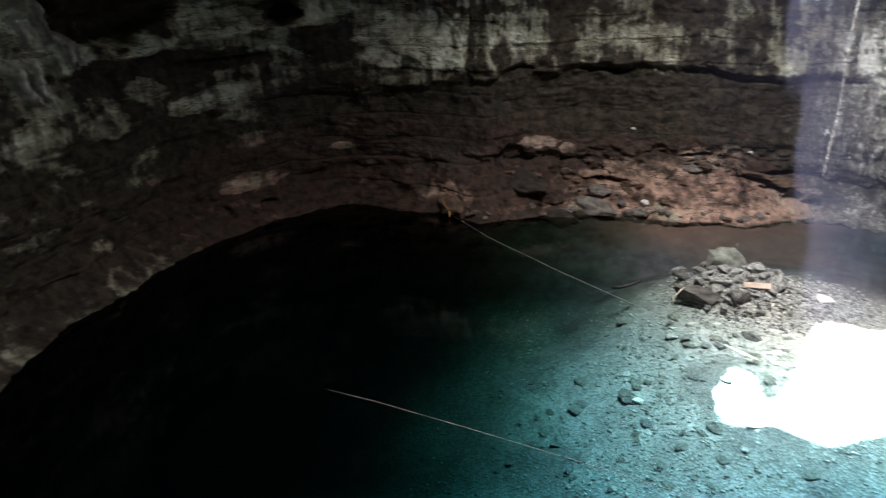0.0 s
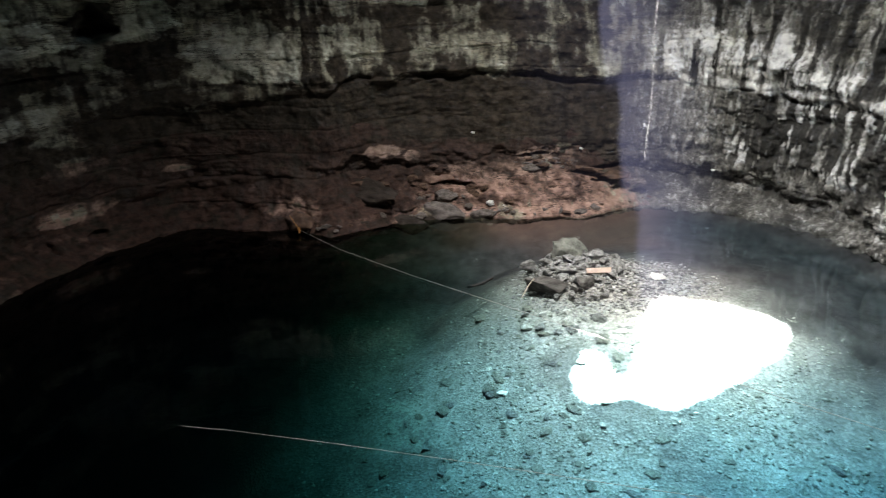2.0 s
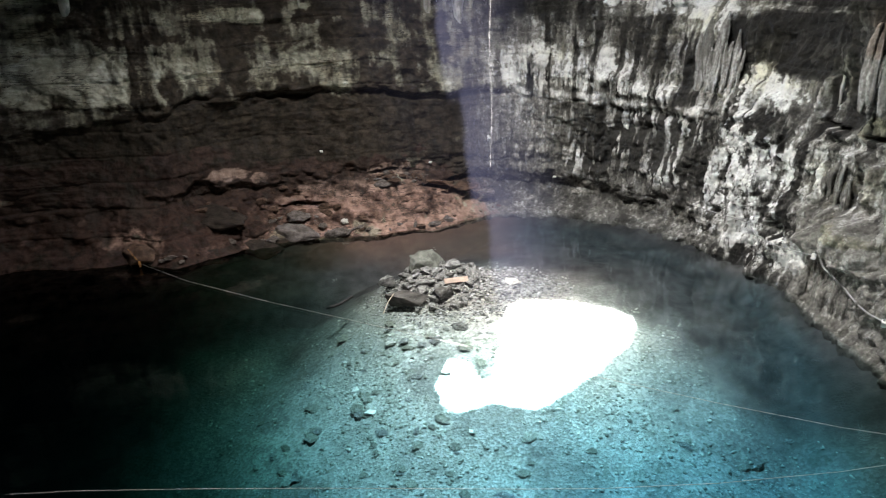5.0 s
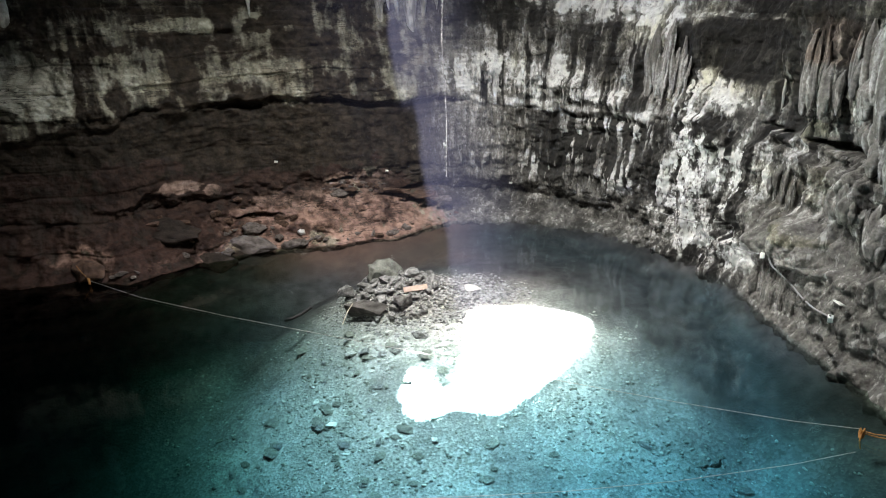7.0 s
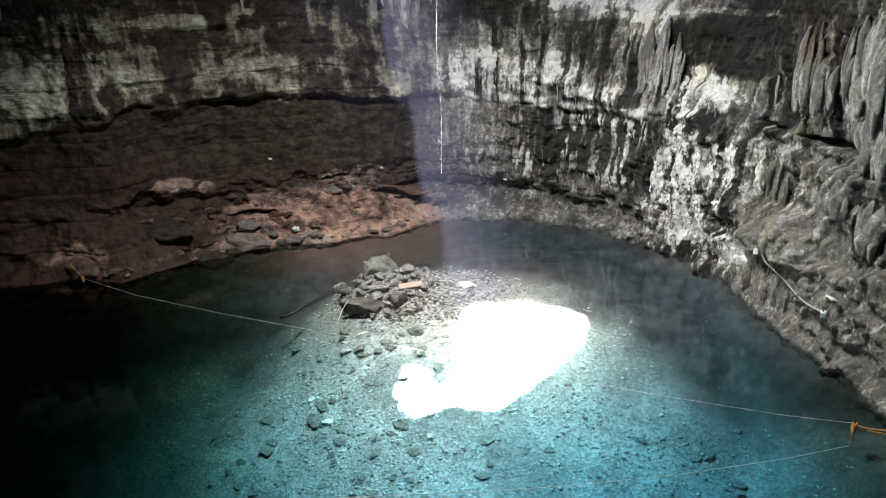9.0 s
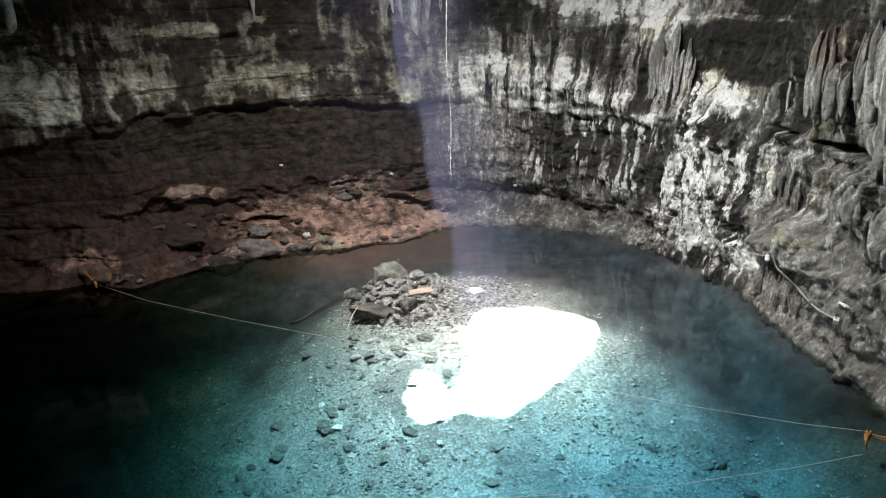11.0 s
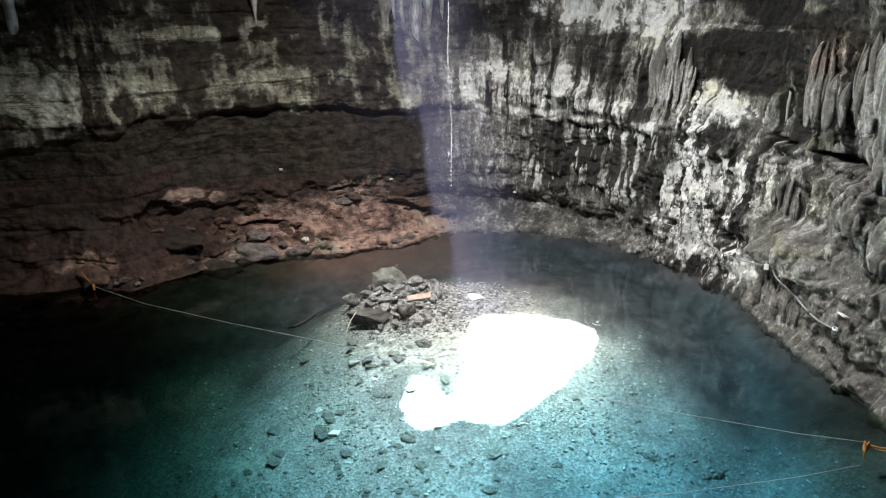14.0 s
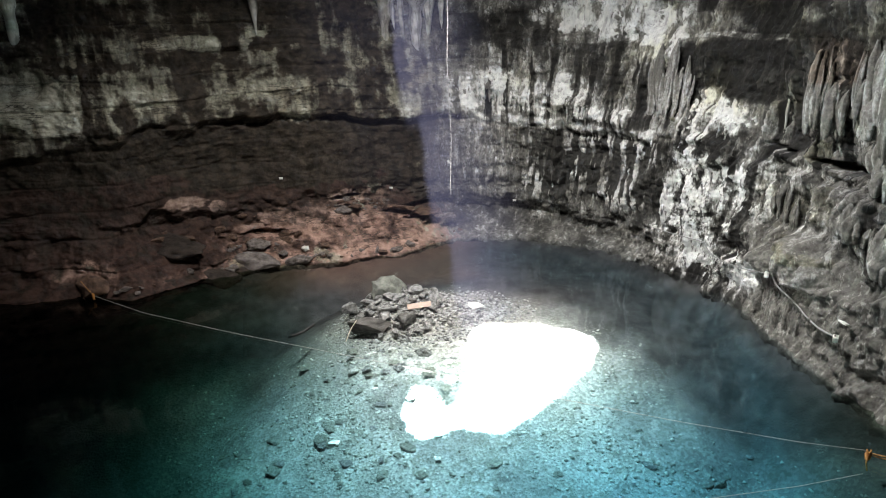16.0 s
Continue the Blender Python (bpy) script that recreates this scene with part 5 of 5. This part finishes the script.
DRAPERIES += [
    (2.30, 4.75, 1.00, 1.15, 0.34, 7, 33, 0.48, 0.5, "drooping grey flowstone lobes above the shelf"),
    (1.40, 4.55, 1.10, 1.40, 0.42, 7, 34, 0.48, 0.5, "thick drooping grey flowstone lobes"),
    (4.75, 3.25, 0.75, 1.15, 0.06, 9, 35, 0.40, 0.5, "narrow ribbed flowstone columns below the shelf"),
    (2.90, 3.40, 0.80, 0.95, 0.14, 6, 36, 0.38, 0.5, "blunt grey flowstone lobes below the shelf"),
    (2.10, 3.40, 0.90, 1.05, 0.20, 6, 37, 0.42, 0.5, "hanging grey flowstone lobes below the shelf"),
    (1.20, 3.30, 1.00, 1.20, 0.25, 6, 38, 0.42, 0.5, "broad grey flowstone lobes below the shelf"),
    (4.30, 1.00, 0.90, 0.95, 0.06, 11, 11, 0.42, 0.4, "low fluted flowstone apron above the water"),
    (3.45, 0.95, 0.80, 0.90, 0.08, 10, 12, 0.38, 0.4, "fluted flowstone fringe above the water"),
]
for row in DRAPERIES:
    drapery(*row)


def stalactite(s_mid, z_top, z_tip, radius, out, seed, label):
    p = wall_point(s_mid, z_top, out)
    rings, sides = 26, 12
    A, V = np.meshgrid(np.linspace(0, 2 * math.pi, sides, endpoint=False), np.linspace(0, 1, rings))
    rr = radius * (1 - V) ** 0.75 * (1 + 0.35 * vnoise(V * 7, seed, 0, 151)) * (1 + 0.30 * vnoise(np.cos(A) * 1.5 + 3, np.sin(A) * 1.5, V * 4 + seed, 152)) + 0.006
    drift = 0.12 * vnoise(V * 1.5, seed, 3, 153)
    P = np.stack([p.x + rr * np.cos(A) + drift, p.y + rr * np.sin(A), z_top + (z_tip - z_top) * V], axis=-1)
    ob = grid_object("stalactite", P, FLOW_PALE if radius > 0.12 else FLOW, closed=True)
    return tagged(ob, label, "stalactite", "stalactites")


stalactite(16.6, 8.3, 5.95, 0.40, 0.5, 1, "thick pale stalactite hanging by the sunbeam")
stalactite(15.75, 8.3, 5.55, 0.44, 0.55, 2, "long pale stalactite hanging in the sunbeam")
stalactite(15.45, 8.3, 6.1, 0.26, 0.5, 3, "thin pale stalactite hanging in the sunbeam")
stalactite(16.05, 8.3, 6.35, 0.22, 0.5, 7, "short pale stalactite hanging in the sunbeam")
stalactite(16.35, 8.3, 6.55, 0.16, 0.55, 8, "short thin pale stalactite beside a thick one")
stalactite(15.15, 8.3, 6.5, 0.15, 0.5, 9, "short thin pale stalactite hanging in the sunbeam")
stalactite(20.95, 8.3, 6.55, 0.18, 0.5, 4, "short pale stalactite near the roof")
stalactite(5.5, 5.15, 4.00, 0.035, 0.10, 5, "slender wavy stalactite against dark rock")
stalactite(27.95, 8.3, 5.95, 0.22, 0.6, 6, "dark pointed stalactite near the roof")
rnd = random.Random(31)
for k in range(26):
    s_here = rnd.uniform(7.9, 15.0)
    ledge = float(along(s_here, LEDGE))
    top, tip = ledge + rnd.uniform(0.5, 1.1), ledge + rnd.uniform(0.05, 0.3)
    stalactite(s_here, top, tip, rnd.uniform(0.035, 0.07), rnd.uniform(0.0, 0.06), 40 + k, "thin ribbed stalactite along the rock ledge")

# ---------------------------------------------------------------- cable, boxes, tags, knots
def bent(points, per=6):
    """A smooth line through the given points."""
    c = [Vector(points[0])] + [Vector(p) for p in points] + [Vector(points[-1])]
    out = []
    for p0, p1, p2, p3 in zip(c[:-3], c[1:-2], c[2:-1], c[3:]):
        for k in range(per):
            f = k / per
            out.append(tuple(0.5 * (2 * p1 + (p2 - p0) * f + (2 * p0 - 5 * p1 + 4 * p2 - p3) * f ** 2 + (3 * p1 - p0 - 3 * p2 + p3) * f ** 3)))
    return out + [tuple(c[-1])]


tube("cable", bent([(5.90, 18.68, 0.99), (6.20, 17.43, 1.16), (6.54, 16.47, 1.27)]), 0.013, PIPE, "thin grey conduit fixed along the rock wall", "cable")
tube("cable", bent([(6.54, 16.47, 1.27), (6.58, 16.30, 1.12), (6.67, 15.87, 1.04), (6.88, 15.04, 1.10), (7.02, 14.15, 1.31)]), 0.014, PIPE, "grey conduit sagging along the rock wall", "cable")
tube("cable", bent([(7.18, 14.08, 1.26), (7.25, 14.02, 1.07), (7.31, 13.74, 0.99), (7.32, 13.26, 0.95), (7.27, 12.72, 0.91), (7.22, 12.14, 0.93), (7.08, 11.35, 1.13)]), 0.017, PIPE, "pale conduit running down the rock wall", "cable")
tube("cable", bent([(0.86, 22.6, 0.98), (1.5, 22.35, 0.93), (2.1, 22.15, 1.0), (2.3, 21.95, 1.18)]), 0.012, BARK, "thin black wire sagging along the back wall", "cable")


def junction_box(x, y, z, w, h, turn_, label):
    ob = new("junction_box")
    ob.matrix_world = pose(x, y, z, 0, turn_, 55)
    tagged(ob, label, "junction box", "junction boxes")
    for name, mesh, out in (("box", box_mesh("box", w, 0.07, h, WHITE, 0.01), 0.0), ("lid", box_mesh("lid", w * 0.9, 0.02, h * 0.9, WHITE, 0.006), 0.044),
                            ("gland", box_mesh("gland", w * 0.35, 0.035, 0.05, PIPE, 0.008), 0.0)):
        piece = new(name, mesh)
        piece.parent = ob
        piece.location = (0, -out, 0 if name != "gland" else h / 2 + 0.02)


junction_box(7.06, 14.14, 1.28, 0.11, 0.13, 10, "small white junction box on the cable")
junction_box(7.06, 11.30, 1.12, 0.11, 0.13, -20, "small white junction box at the cable's end")
junction_box(6.02, 18.90, 0.95, 0.10, 0.10, 5, "small white junction box at the cable's start")
pl = new("white_plate", box_mesh("white_plate", 0.24, 0.16, 0.03, WHITE, 0.006))
pl.matrix_world = pose(7.27, 11.42, 1.36, 15, 25, 30)
tagged(pl, "small flat white plate resting on the rock", "plate")
for s_here, z in ((20.8, 2.22), (17.05, 1.54), (13.55, 0.98)):
    p = wall_point(s_here, z, 0.10)
    tg = new("tag", box_mesh("tag", 0.11, 0.03, 0.06, WHITE, 0.004))
    tg.matrix_world = pose(p.x, p.y, p.z, 10, 8, 5)
    tagged(tg, "small white tag on the dark rock wall", "tag", "wall tags")


def knot(x, y, z, radius, label):
    pts = []
    for k in range(70):
        a = k * 0.55
        pts.append((x + radius * math.cos(a) * (0.8 + 0.2 * math.sin(k)), y + radius * 0.7 * math.sin(a), z - 0.03 + 0.0022 * k * (1 + 0.4 * math.sin(k * 2.1))))
    return tube("rope_knot", pts, 0.012, ORANGE, label, "rope")


knot(6.63, 9.24, 0.04, 0.045, "orange rope knot tied to the pale cord")
tube("tie_rope", [(6.63, 9.24, 0.14), (6.75, 9.10, 0.17), (7.05, 8.9, 0.24), (7.62, 8.6, 0.45)], 0.011, ORANGE, "orange rope tied off to the rock", "rope")
tube("tie_rope", [(6.64, 9.25, 0.10), (6.77, 9.12, 0.11), (7.05, 8.93, 0.15), (7.60, 8.66, 0.33)], 0.010, ORANGE, "second strand of an orange rope tied to the rock", "rope")
tube("tie_rope", [(6.62, 9.22, 0.12), (6.57, 9.17, 0.0), (6.58, 9.13, -0.12)], 0.012, ORANGE, "loose end of an orange rope", "rope")
knot(-9.55, 16.92, 0.06, 0.025, "orange rope knot at the bank")
tube("tie_rope", [(-9.55, 16.95, 0.16), (-9.75, 17.05, 0.3), (-9.9, 17.1, 0.5)], 0.007, ORANGE, "orange rope tied round a bank rock", "rope")

# ---------------------------------------------------------------- dust in the sunbeam
# sheets added so that the shaft of sunlight shows in the air
def haze_sheet(z_low, rise=2.2, overlap=0.6):
    """A veil of dust across the beam, leaning so that light falls on it; its edges thin out into the next."""
    hx, f = np.meshgrid(np.linspace(-4.5, 6.0, 60), np.linspace(-overlap / 2, rise + overlap / 2, 16))
    hz = z_low + f
    across = hx + SUN_LEAN * hz
    dens = np.clip((f + overlap / 2) / overlap, 0, 1) * np.clip((rise + overlap / 2 - f) / overlap, 0, 1)
    # thins out to the right, so that the beam's edge looks soft there
    dens = dens * step(-2.0, -0.5, across) * (1 - step(0.4, 2.5, across))
    ob = grid_object("haze", np.stack([hx, 13.3 + f * 0.55, hz], axis=-1), HAZE, layers={"veil": dens})
    return tagged(ob, "faint dust haze hanging in the sunbeam", "haze", kind="stuff")


for k in range(4):
    haze_sheet(0.4 + k * 2.38)
